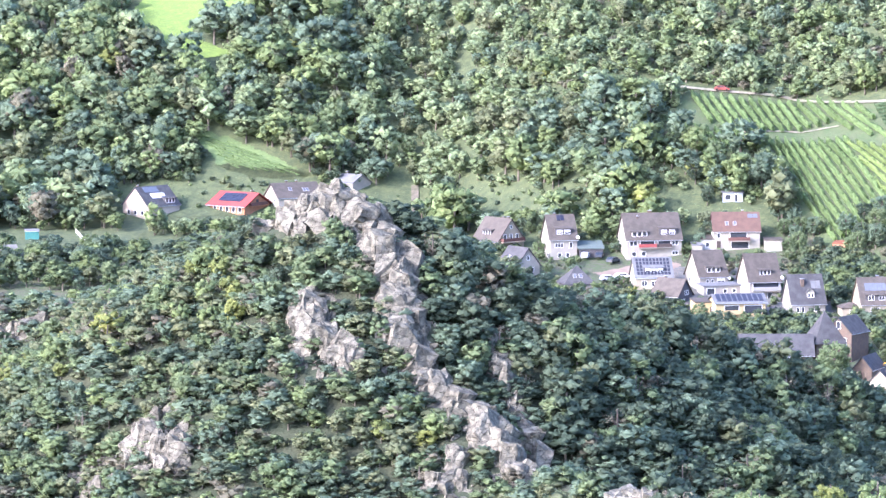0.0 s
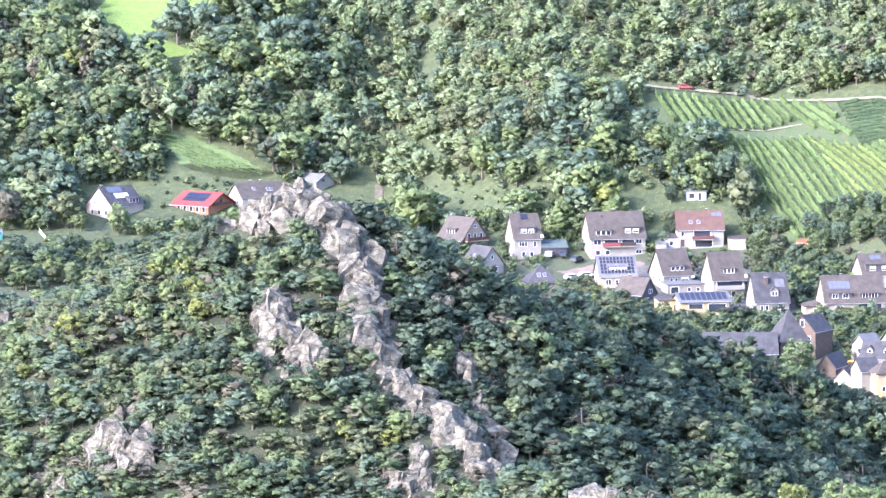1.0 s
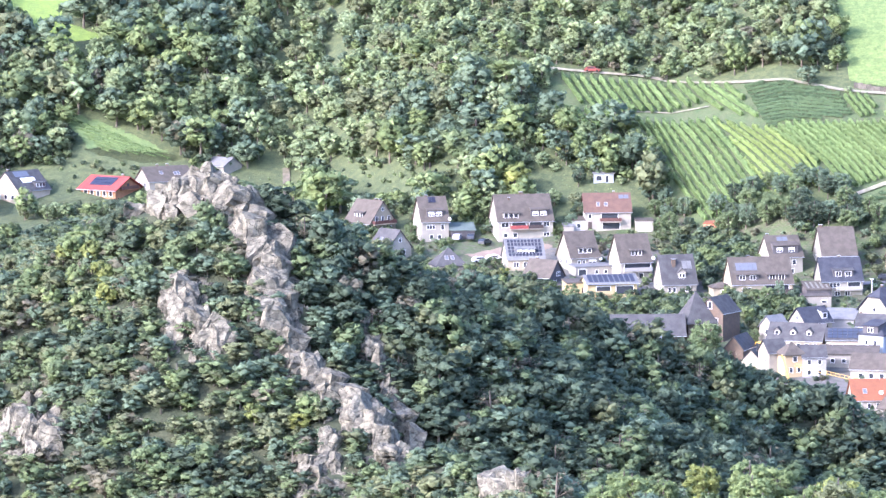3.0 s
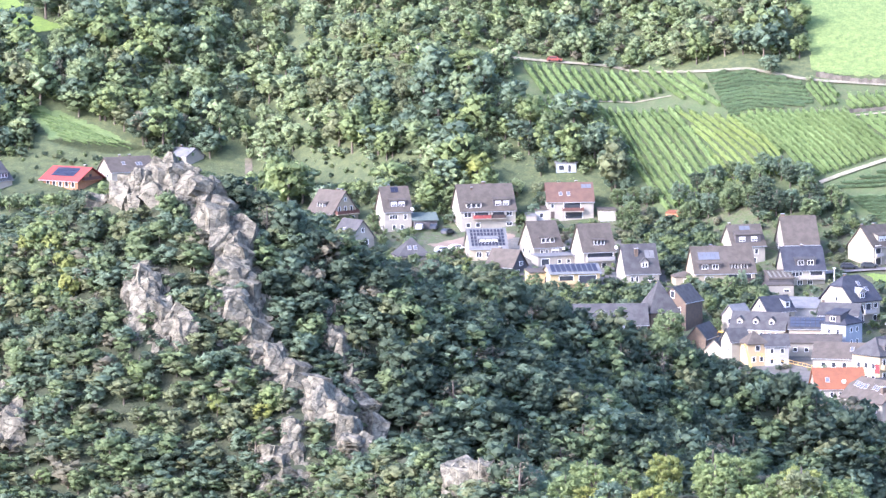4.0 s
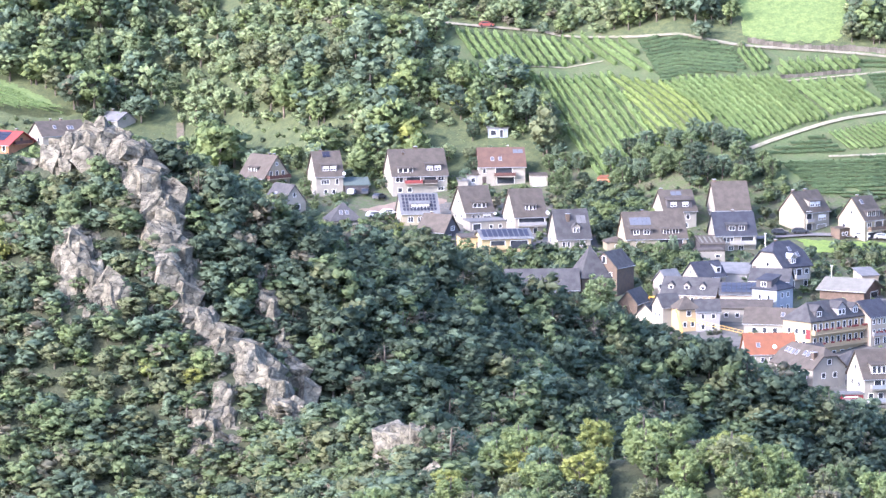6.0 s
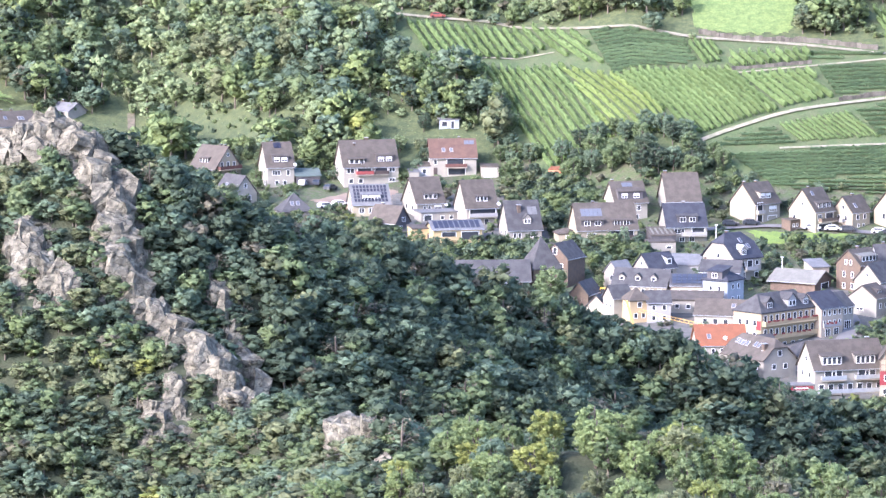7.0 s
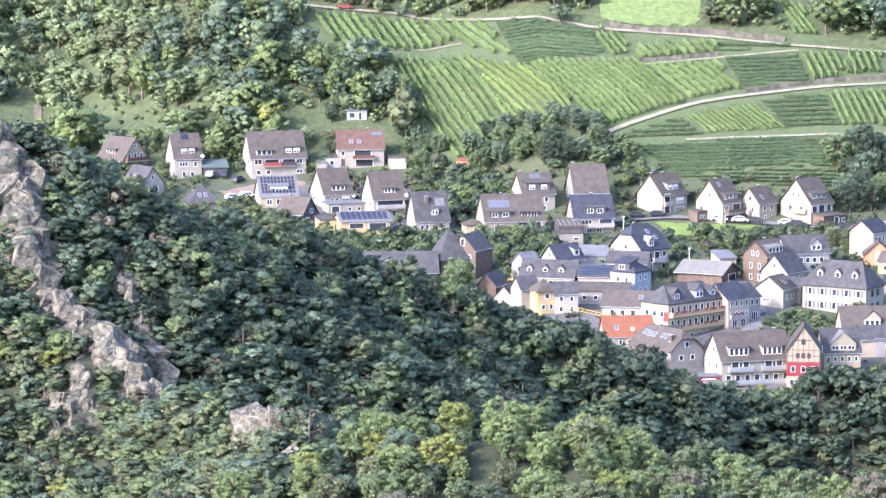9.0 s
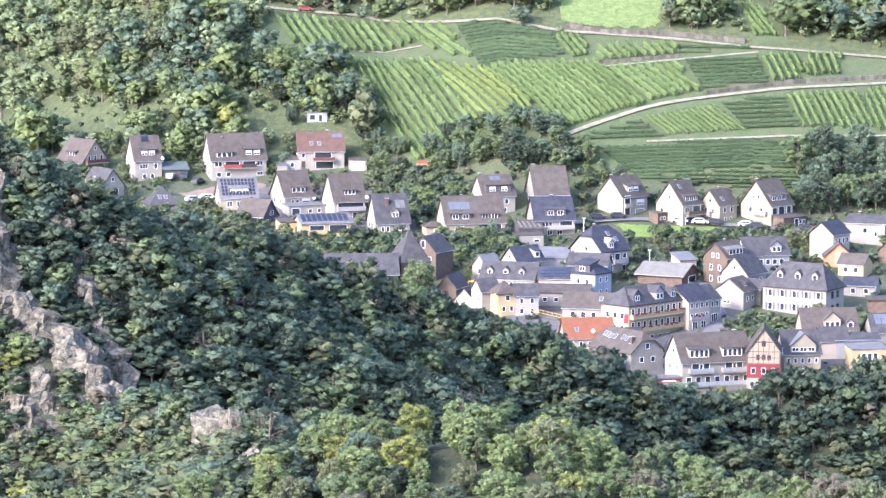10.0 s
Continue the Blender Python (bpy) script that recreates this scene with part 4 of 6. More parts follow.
    def row(self, side, z, n, w=1.1, h=1.25, span=0.8, at=0.0, **kw):
        q = (self.w if side == "f" else self.d) * span
        for i in range(n):
            self.window(side, at + q * ((i + 0.5) / n - 0.5), z, w, h, **kw)
        return self

    def door(self, side, u, w=1.0, h=2.1, material=None):
        part("door", boxes(bmesh.new(), (-w / 2, -0.08, 0, w / 2, 0, h), (w / 2 - 0.2, -0.13, 0.95, w / 2 - 0.1, -0.08, 1.1)), material or M_DARKFRAME, self.ob, m=self.face(side, u, 0.1))
        return self

    def opening(self, side, u, z, w, h, material=None):
        """A loggia or garage mouth, framed: a flat plate, by default dark in place of deep shade."""
        bm = boxes(bmesh.new(), (-w / 2, -0.03, -h / 2, w / 2, -0.01, h / 2))
        part("glazing", bm, material or M_GLASS, self.ob, m=self.face(side, u, z))
        part("opening_frame", boxes(bmesh.new(), (-w / 2 - 0.12, -0.09, -h / 2, -w / 2, 0, h / 2), (w / 2, -0.09, -h / 2, w / 2 + 0.12, 0, h / 2), (-w / 2 - 0.12, -0.09, h / 2, w / 2 + 0.12, 0, h / 2 + 0.12)), M_FRAME, self.ob, m=self.face(side, u, z))
        return self

    def balcony(self, side, u, z, w, out=1.2, material=None, flowers=False):
        m = self.face(side, u, z)
        b = part("balcony", boxes(bmesh.new(), (-w / 2, -out, -0.18, w / 2, 0, 0)), self.wall, self.ob, m=m)
        rail = boxes(bmesh.new(), (-w / 2, -out, 0.12, w / 2, -out + 0.05, 0.95), (-w / 2, -out + 0.05, 0.12, -w / 2 + 0.05, 0, 0.95), (w / 2 - 0.05, -out + 0.05, 0.12, w / 2, 0, 0.95))
        part("railing", rail, material or M_RAIL, b)
        if flowers:
            rng = random.Random(int(u * 10 + z * 7 + w))
            n = max(2, int(w / 0.55))
            for i in range(n):
                x = -w / 2 + w * (i + 0.5) / n
                if rng.random() < 0.45:
                    continue
                part("flower_box", boxes(bmesh.new(), (x - 0.2, -out - 0.22, 0.75 + rng.uniform(-0.1, 0.1), x + 0.2, -out + 0.02, 1.05 + rng.uniform(0, 0.15))), M_FLOWER, b, "red geranium box")
        return self

    def slope(self, x, s, lift=0.3):
        """A pose on the near roof slope: x along it, s metres up from the eaves, y up the slope."""
        k = math.atan(self.tan)
        return pose(x, -self.d / 2 + s * math.cos(k), self.h + s * math.sin(k) + lift, math.degrees(k))

    def panels(self, x0, x1, s0, s1, nx, ny, material=None, gap=0.08, skip=()):
        w, l = (x1 - x0) / nx, (s1 - s0) / ny
        for i in range(nx):
            for j in range(ny):
                if (i, j) not in skip:
                    shared("solar_panel", (round(w, 3), round(l, 3), id(material), gap), lambda: boxes(bmesh.new(), (gap / 2, gap / 2, 0, w - gap / 2, l - gap / 2, 0.06)), material or M_SOLAR, self.ob, self.slope(x0 + i * w, s0 + j * l))
        return self

    def skylights(self, *spots):
        for x, s in spots:
            sk = shared("skylight", 0, lambda: boxes(bmesh.new(), (-0.45, -0.65, -0.05, 0.45, 0.65, 0.08)), M_RAIL, self.ob, self.slope(x, s))
            shared("pane", "sky", lambda: boxes(bmesh.new(), (-0.36, -0.56, 0.08, 0.36, 0.56, 0.1)), M_THERMAL, sk, Matrix())
        return self

    def dormer(self, x, w, n=2, s=1.0, h=1.7, kind="shed", wall=None, roof=None, tall=1.15, blind=False):
        """A dormer on the near roof slope whose front stands s metres up the slope."""
        k = math.atan(self.tan)
        y0, z0 = -self.d / 2 + s * math.cos(k), self.h + s * math.sin(k)
        fall = 0.22 if kind == "shed" else 0.0
        deep = h / max(self.tan - fall, 0.2)
        a = w / 2
        V = [(-a, 0, -0.3), (a, 0, -0.3), (a, 0, h), (-a, 0, h), (a, deep, h + deep * fall), (-a, deep, h + deep * fall)]
        F = [(0, 1, 2, 3), (3, 2, 4, 5), (1, 4, 2), (0, 3, 5), (0, 5, 4, 1)]
        d = part("dormer", surface(V, F), wall or WALL["dark"], self.ob, m=pose(x, y0, z0))
        if kind == "shed":
            R, RF = [(-a - 0.2, -0.35, h - 0.35 * fall), (a + 0.2, -0.35, h - 0.35 * fall), (a + 0.2, deep + 0.1, h + (deep + 0.1) * fall), (-a - 0.2, deep + 0.1, h + (deep + 0.1) * fall)], [(0, 1, 2, 3)]
        else:
            r, back = a * 0.95, (h + a * 0.95) / self.tan
            R, RF = [(-a - 0.2, -0.25, h - 0.2), (0, -0.25, h + r), (a + 0.2, -0.25, h - 0.2), (0, back, h + r), (-a - 0.2, deep, h - 0.2), (a + 0.2, deep, h - 0.2)], [(0, 1, 3, 4), (1, 2, 5, 3)]
            part("dormer_gable", surface([(-a, 0, h), (a, 0, h), (0, 0, h + r), (-a, 0.15, h), (a, 0.15, h), (0, 0.15, h + r)], [(0, 1, 2), (5, 4, 3), (0, 2, 5, 3), (1, 4, 5, 2)]), wall or WALL["dark"], d)
        part("dormer_roof", shell([(p, q, z + 0.01) for p, q, z in R], RF, 0.13), roof or self.roof, d)
        ww = min(1.5, (w - 0.3) / n - 0.15)
        for i in range(n):
            self.window("f", 0, 0, round(ww, 2), tall, parent=d, m=pose((w - 0.3) * ((i + 0.5) / n - 0.5), 0, h / 2 + 0.05), blind=blind)
        return self

    def chimney(self, x, y=0.4, w=0.55, up=1.0):
        z = self.top - abs(y) * self.tan
        c = part("chimney", boxes(bmesh.new(), (-w / 2, -w / 2, -0.6, w / 2, w / 2, up)), WALL["brick"], self.ob, m=pose(x, y, z))
        part("chimney_cap", boxes(bmesh.new(), (-w / 2 - 0.08, -w / 2 - 0.08, up, w / 2 + 0.08, w / 2 + 0.08, up + 0.1)), M_ZINC, c)
        return self

    def dish(self, side, u, z):
        bm = bmesh.new()
        bmesh.ops.create_cone(bm, segments=14, radius1=0.05, radius2=0.45, depth=0.14, cap_ends=True)
        part("satellite_dish", bm, M_FRAME, self.ob, m=self.face(side, u, z, 0.35) @ pose(0, 0, 0, 70))
        return self

    def beams(self, side, z0, z1, half, cols, gable=0.0):
        """Half-timbering on a wall: posts, rails and braces."""
        m = self.face(side, 0, 0)
        bars = [(-half, -0.06, z - 0.06, half, 0, z + 0.06) for z in (z0, (z0 + z1) / 2, z1)]
        for i in range(cols + 1):
            x = -half + 2 * half * i / cols
            bars.append((x - 0.055, -0.07, z0, x + 0.055, 0, z1))
        for b in bars:
            part("timber_beam", boxes(bmesh.new(), b), M_BEAM, self.ob, m=m)
        if gable:
            for i in range(1, cols):
                x = -half + 2 * half * i / cols
                top = z1 + gable * (1 - abs(x) / half)
                part("timber_beam", boxes(bmesh.new(), (x - 0.055, -0.07, z1, x + 0.055, 0, top - 0.1)), M_BEAM, self.ob, m=m)
            zz = z1 + gable * 0.45
            part("timber_beam", boxes(bmesh.new(), (-half * 0.55, -0.06, zz - 0.09, half * 0.55, 0, zz + 0.09)), M_BEAM, self.ob, m=m)
        return self


M_BLUECELL = mat("blue_solar_cell", (0.042, 0.052, 0.078), 0.32, 0.15, 1, 0.4, 0, spec=0.25)
# upper row along the hillside
a = House("cream gabled house with brown roof and dark balcony", -38.6, 987.5, -45, 9.4, 9.0, 3.2, 50, "cream", "brown")
a.dormer(-0.6, 3.4, 3, 1.6, 1.2).chimney(1.5).chimney(3.2).balcony("r", 0, 2.9, 7.5, 1.3, M_BEAM).row("r", 4.2, 3, 0.9, 1.3, 0.7).opening("r", 1.5, 1.2, 3, 2.0).window("r", 0, 6.6, 0.8, 0.9)
a = House("tall white house with brown roof and dormer", -22.8, 979.5, 16, 7.0, 9.0, 5.1, 52, "white", "brown")
a.dormer(0.1, 4.2, 2, 1.1, 1.8, blind=True).panels(-1.0, 1.0, 5.3, 7.0, 2, 1).chimney(-1.2).window("f", -1.2, 3.6, 2.2, 1.2).window("f", 1.9, 3.6, 0.9, 1.5).row("f", 1.1, 2, 1.0, 1.2, 0.6).row("l", 3.6, 2).row("l", 1.1, 2).window("l", 0, 7.5, 0.9, 1.1)
a.dish("f", 3.6, 5.6)
a = House("white double house with brown roof and dormers", 0.1, 978.5, 14, 14.2, 10, 4.9, 51, "white", "brown")
a.dormer(-3.7, 4.2, 3, 0.8, 1.3, wall=WALL["white"]).dormer(3.7, 4.4, 2, 1.0, 1.9, blind=True).chimney(0, 0.3, 0.9, 1.1).chimney(-3.5, -1.0, 0.4, 0.7)
a.balcony("f", -1.8, 2.9, 4.4, 1.2, M_FLOWER).opening("f", -1.8, 3.9, 3.6, 1.9).balcony("f", 2.6, 2.9, 3.6, 1.0, M_DARKFRAME).opening("f", 2.6, 4.1, 3.2, 1.6).window("f", 5.4, 4.0, 1.6, 1.2).window("f", -5.4, 3.9, 2.0, 1.3).window("f", 5.4, 1.4, 1.6, 1.0).row("f", 1.3, 2, 1.2, 1.2, 0.35, at=-4).row("l", 3.8, 2).row("l", 1.3, 2).window("l", 0, 7, 0.9, 1.2)
a = House("white house with red tiled roof and loggia", 21.8, 983.5, 5, 11.7, 8.6, 4.7, 45, "white", "red")
a.opening("f", 0.4, 3.6, 4.2, 1.7).balcony("f", 0.6, 2.3, 5.4, 1.4, M_BEAM).opening("f", 0.8, 1.2, 4.4, 1.6).skylights((-2.4, 2.2), (-0.4, 2.2)).chimney(1.9).panels(3.0, 5.6, 4.0, 5.3, 2, 1, M_THERMAL).window("f", -4.6, 3.6, 0.9, 1.2).window("l", 0, 3.5).door("f", -4.6)
House("white flat garage beside the red-roofed house", 31.3, 982, 3, 4.4, 5, 2.7, 2, "white", "brown", "shed", 0.15, "garage", "garage").opening("f", 0, 1.1, 3.0, 2.0, M_BLIND)
House("low grey annex with pale walls", 14.6, 983, 5, 3.2, 4, 3.0, 8, "grey", "brown", "shed", 0.2, "annex", "annex").window("f", 0, 1.7)
House("open carport with dark green roof", -15.0, 980, 8, 6.0, 5, 2.3, 14, "dark", "green", "shed", 0.4, "carport", "carport")
a = House("small white shed on the slope", 12.0, 981, 8, 2.6, 3, 2.3, 10, "white", "light", "shed", 0.1, "shed", "shed")
a = House("pale gabled cottage half hidden by trees", -32.5, 962, -52, 8, 7, 3.0, 50, "white", "slate")
a.window("r", 0, 4.8, 0.9, 1.1).row("r", 1.8, 2, 1.0, 1.2, 0.7).skylights((-1, 2))
a = House("slate hipped roof cottage among trees", -17.8, 948, 15, 7.6, 7.2, 2.0, 46, "white", "slate", "hip")
a.skylights((-1.0, 2.0), (0.5, 2.0))
a = House("white house with roof full of solar panels", 0.6, 951, 10, 9.2, 8.4, 2.9, 46, "cream", "light")
a.panels(-4.3, 4.3, 0.4, 5.7, 10, 5, gap=0.26, skip=[(i, j) for i in range(2, 8) for j in (1, 2)]).dormer(0.1, 4.9, 3, 1.4, 1.3, blind=True).row("f", 1.4, 3, 1.4, 1.4).row("l", 1.6, 2).window("l", 0, 4.8, 0.9, 1.1)
a = House("dark gabled house with brown roof", 5.6, 936, -32, 7.5, 6.8, 2.0, 48, "dark", "brown")
a.window("r", 0.6, 2.6, 1.6, 1.1).window("r", -1, 0.6, 1.6, 1.2).chimney(-2)
a = House("white house with steep brown roof and dormer", 14.1, 949, 22, 7.4, 9.4, 3.7, 51, "white", "brown")
a.dormer(0.2, 3.9, 3, 1.0, 1.4, roof=ROOF["brown"]).row("f", 2.3, 2, 0.8, 1.3, 0.35, at=-1).window("f", 1.9, 2.6, 2.0, 1.1, blind=True).row("l", 2.4, 2).window("l", 0, 6, 0.9, 1.2).dish("f", 3.9, 3.2)
House("low white annex with flat grey roof", 17.0, 944, 22, 9.5, 4.5, 2.4, 4, "white", "light", "shed", 0.2, "annex", "annex").opening("f", -3, 1.2, 2.0, 1.5).row("f", 1.2, 2, 1.0, 1.0, 0.5, at=2)
a = House("white house with grey roof, dormer and loggia", 26.8, 941.5, 18, 8.0, 9.0, 4.4, 54, "white", "brown")
a.dormer(0.3, 3.2, 3, 1.6, 1.3, wall=WALL["dark"]).opening("f", 0.2, 3.1, 6.6, 1.7).balcony("f", 0.2, 2.1, 7.2, 1.0, M_RAIL).row("f", 0.9, 2, 1.2, 1.4, 0.6).row("l", 3.0, 2, 0.9, 1.2).window("l", 0, 7, 0.8, 1.1).dish("f", 4.2, 5.2)
a = House("yellow bungalow with a row of solar panels", 21.1, 921.5, 12, 12.0, 7.4, 4.0, 24, "yellow", "light", over=0.5)
a.panels(-5.8, 5.8, 0.1, 3.8, 9, 1, gap=0.32).opening("f", -2.2, 2.4, 3.4, 1.9).opening("f", 3.0, 2.4, 4.2, 1.9).balcony("f", -2.2, 1.4, 4.4, 0.9, WALL["yellow"]).window("l", -1.0, 1.8, 0.9, 1.4)
House("low yellow annex with flat brown roof", 13.0, 925, 12, 5.0, 5.5, 3.2, 4, "yellow", "brown", "shed", 0.25, "annex", "annex").door("f", 1.6)
a = House("white house with steep grey roof and dormer", 37.1, 926, 14, 8.2, 8.6, 2.9, 56, "white", "slate")
a.dormer(0.7, 1.9, 2, 1.2, 1.6, "gable", WALL["white"]).chimney(-0.9, -1.6, 0.8, 1.6).row("f", 1.4, 2, 0.8, 1.3, 0.3, at=-2).window("f", 2, 1.5, 1.3, 1.2).row("l", 2, 2).window("l", 0, 5, 0.9, 1.1)
a.panels(1.2, 3.6, 3.6, 5.8, 2, 1, ROOF["light"])
a = House("white double house with brown roof and collectors", 56.8, 921.5, 10, 14.6, 10, 3.9, 49, "cream", "brown")
a.panels(-6.0, -0.8, 3.6, 5.8, 5, 1, M_THERMAL, 0.04).dormer(-3.6, 5.4, 2, 0.9, 1.5, wall=WALL["dark"]).dormer(3.6, 4.8, 2, 1.1, 1.2).chimney(-2.4).balcony("f", 3.4, 1.7, 7.4, 1.3, M_DARKFRAME).opening("f", 1.6, 2.9, 2.6, 1.8).opening("f", 5.0, 2.9, 2.6, 1.8).opening("f", 3.4, 0.5, 5.4, 1.6).window("f", -4, 2.4, 2.2, 1.4).window("l", 0, 4.4, 0.8, 1)
House("low cream annex with brown roof", 48.0, 924, 10, 5.0, 5, 2.3, 22, "cream", "brown", "hip", 0.3, "annex", "annex").opening("f", 0.5, 1.0, 2.2, 1.6)
a = House("white house with wide shed dormer", 63.6, 943.5, 15, 8.2, 9.2, 4.6, 45, "white", "brown")
a.dormer(-0.1, 6.4, 2, 0.7, 2.2, wall=WALL["dark"], blind=True).panels(-1.4, 1.4, 4.6, 5.9, 2, 1, M_THERMAL).chimney(-3.4).row("f", 3.2, 3, 1.0, 1.3, 0.7).row("f", 1.1, 2, 1.0, 1.2, 0.7)
House("white annex with flat roof", 57.2, 946, 12, 5.0, 5, 3.3, 3, "white", "light", "shed", 0.2, "annex", "annex")
a = House("white house with plain brown roof", 76.9, 944, 8, 8.4, 11, 4.2, 49, "white", "brown")
a.chimney(-3.6, 0.2, 0.8, 0.9).row("l", 3, 2).row("f", 2.8, 3)
a = House("white house with blue-grey roof and slate dormer", 76.2, 925, 9, 9.8, 8.4, 3.7, 50, "white", "blue")
a.dormer(0.3, 5.0, 2, 0.9, 1.7, roof=ROOF["slate"]).window("f", -1.9, 2.6, 2.6, 1.2).opening("f", 2.8, 2.5, 3.0, 1.5).balcony("f", 1.6, 1.5, 6.2, 1.2).row("f", 0.6, 2, 1.3, 1.2, 0.5).chimney(0.2).row("l", 2.4, 2).window("l", 0, 5, 0.9, 1.1)
House("white garage with flat roof", 69.8, 914, 9, 6.6, 4, 2.6, 2, "white", "brown", "shed", 0.1, "garage", "garage").opening("f", 1.6, 1.5, 1.2, 0.5)
House("striped timber pergola roof behind the garage", 70.5, 920.5, 9, 6.0, 5.5, 2.6, 14, "dark", "brown", "shed", 0.2, "pergola", "pergola").panels(-2.9, 2.9, 0.2, 5.0, 5, 1, ROOF["pale"], 0.7)

# houses along the street
a = House("cream gabled house with brown roof and white dormer", 95.1, 939.5, 40, 8.6, 8.6, 4.9, 47, "cream", "brown")
a.dormer(0.1, 4.0, 2, 1.2, 1.7, wall=WALL["white"], blind=True).opening("f", -2.7, 2.8, 1.8, 4.6).balcony("f", -2.7, 2.4, 2.4, 0.8)
part("white_front", boxes(bmesh.new(), (-1.4, -0.05, -2, 4.25, 0, 4.7)), WALL["white"], a.ob, m=a.face("f", 0, 0))
a.opening("f", 1.6, 1.0, 3.0, 1.4).window("f", 1.8, 3.4, 2.6, 1.4, blind=True).chimney(-3.6).chimney(0.5)
a = House("cream gabled house with dark roof and garage", 108.2, 933, 42, 6.8, 8.6, 5.0, 50, "cream", "brown")
a.dormer(0.2, 4.8, 3, 0.8, 1.3, wall=WALL["dark"]).window("f", -1.9, 3.5, 1.5, 1.5).opening("f", 1.6, 3.5, 2.6, 1.9).balcony("f", 0.6, 2.4, 6.0, 1.2, WALL["brick"]).opening("f", 0, 1.0, 4.8, 1.7).window("l", 0, 6.6, 0.8, 1.1).window("l", -2.5, 3.2).chimney(-1.0).skylights((-1.2, 5))
House("small brick outbuilding beside the street", 103.0, 934, 40, 3.4, 3, 2.4, 4, "brick", "brown", "shed", 0.15, "outbuilding", "outbuilding").row("f", 1.3, 2, 0.7, 0.9, 0.7)
a = House("small cream gabled house with brown roof", 118.0, 935, 42, 6.4, 6.4, 4.1, 48, "cream", "brown")
a.row("f", 2.9, 2, 1.0, 1.3, 0.8).row("f", 0.8, 2, 0.8, 0.8, 0.6).window("l", 0.2, 5.2, 1.0, 1.1).row("l", 2.6, 2, 0.9, 1.4, 0.7).balcony("l", -1, 1.5, 3.5, 0.9).chimney(0.6).skylights((-1, 1.6))
a = House("cream house with brown roof and wide dormer", 129.8, 932.5, 40, 7.8, 10, 4.8, 48, "cream", "brown")
a.dormer(-0.3, 5.6, 3, 1.2, 1.5, roof=ROOF["brown"]).opening("f", -0.2, 3.4, 2.0, 1.9).opening("f", 2.4, 3.5, 1.4, 1.6).opening("f", -2.7, 3.4, 1.6, 1.5).row("l", 6.6, 2, 0.8, 1.2, 0.3).row("l", 3.4, 2, 1.2, 1.4, 0.7).balcony("l", 1.6, 2.4, 4.5, 0.9).chimney(-3.2)
House("timber garage with flat roof by the street", 134.6, 929, 40, 8.0, 3.6, 2.6, 5, "wood", "brown", "shed", 0.3, "garage", "garage").opening("f", 0.5, 1.2, 1.2, 2.2).row("f", 1.5, 2, 0.9, 1.0, 0.3, at=2.6)
a = House("white house with dark blue half-hipped roof", 84.8, 888, 38, 8.6, 10.4, 5.7, 44, "white", "blue", "half", 0.5)
a.dormer(-1.0, 1.7, 1, 0.3, 1.7, "gable", WALL["white"], M_ZINC).skylights((0.6, 4.6), (2.0, 2.8)).window("f", -2.9, 3.9, 1.0, 1.4).window("f", -1.3, 3.9, 0.9, 1.3).opening("f", 0.7, 4.0, 1.5, 1.6).window("f", 3.0, 4.2, 1.2, 1.2).balcony("f", 0.6, 2.6, 3.4, 1.1).window("f", 2.8, 1.4, 1.2, 1.4).opening("f", -1.6, 1.2, 1.5, 2.0).window("l", 0, 5.8, 1.0, 1.1).row("l", 2.6, 2).chimney(-1.5)

# church
a = House("church tower with steep slate pyramid roof", 40.1, 882.5, 20, 6.6, 6.6, 5.4, 61, "brick", "slate", "hip", 0.6, "church_tower", "church")
a.row("f", 3.5, 2, 0.8, 1.6, 0.6)
a = House("long slate-roofed church nave", 28.8, 878, 3, 16.6, 8, 3.0, 46, "brick", "slate", "gable", 0.4, "church_nave", "church")
a.row("f", 1.6, 5, 0.8, 1.8)
a = House("brown brick church gable with arched white windows", 45.4, 884, 58, 8.0, 6.8, 6.4, 45, "brick", "slate", "gable", 0.25, "church_transept", "church")
a.window("l", 0, 8.2, 1.1, 1.7).window("l", -1.4, 4.4, 1.1, 2.0).window("l", 1.6, 4.4, 1.1, 2.0)
a = House("low slate-roofed church aisle", 49.5, 868, 68, 9, 4.5, 2.4, 50, "brick", "slate", "gable", 0.3, "church_aisle", "church")
a = House("slate porch roof beside the church", 52.3, 861, 68, 5, 4.5, 1.6, 46, "beige", "slate", "gable", 0.3, "church_porch", "church")
a = House("small stone chapel with round window", 56.6, 884, 80, 4, 4, 2.4, 48, "beige", "brown", "gable", 0.3, "chapel", "chapel")
a.window("l", 0, 2.6, 0.9, 0.9, dark=True).opening("l", 0, 0.9, 1.1, 1.6)

# middle of the town
a = House("ochre tower house with brown pyramid roof", 59.8, 852.5, 18, 4.6, 4.6, 5.4, 44, "ochre", "brown", "hip", 0.4)
a.row("f", 4.2, 1).row("f", 1.8, 2, 0.9, 1.2).row("l", 4.0, 2, 0.8, 1.1)
a = House("pale house wall beside the tower house", 56.0, 856, 25, 4.6, 5, 4.8, 45, "white", "slate")
a.row("l", 3, 2, 0.8, 1.1)
a = House("grey-blue house with low slate roof", 64.6, 853, 4, 5.2, 6, 4.6, 36, "grey", "slate")
a.row("f", 3.5, 2, 0.9, 1.2, 0.9).row("f", 1.2, 2, 0.9, 1.2, 0.9)
a = House("long house with slate roof and three dormers", 63.0, 872, -18, 12.6, 8, 3.2, 40, "cream", "slate")
for q in (-4.3, -0.6, 3.1):
    a.dormer(q, 1.4, 1, 1.5, 1.0, "gable", WALL["white"], tall=0.8)
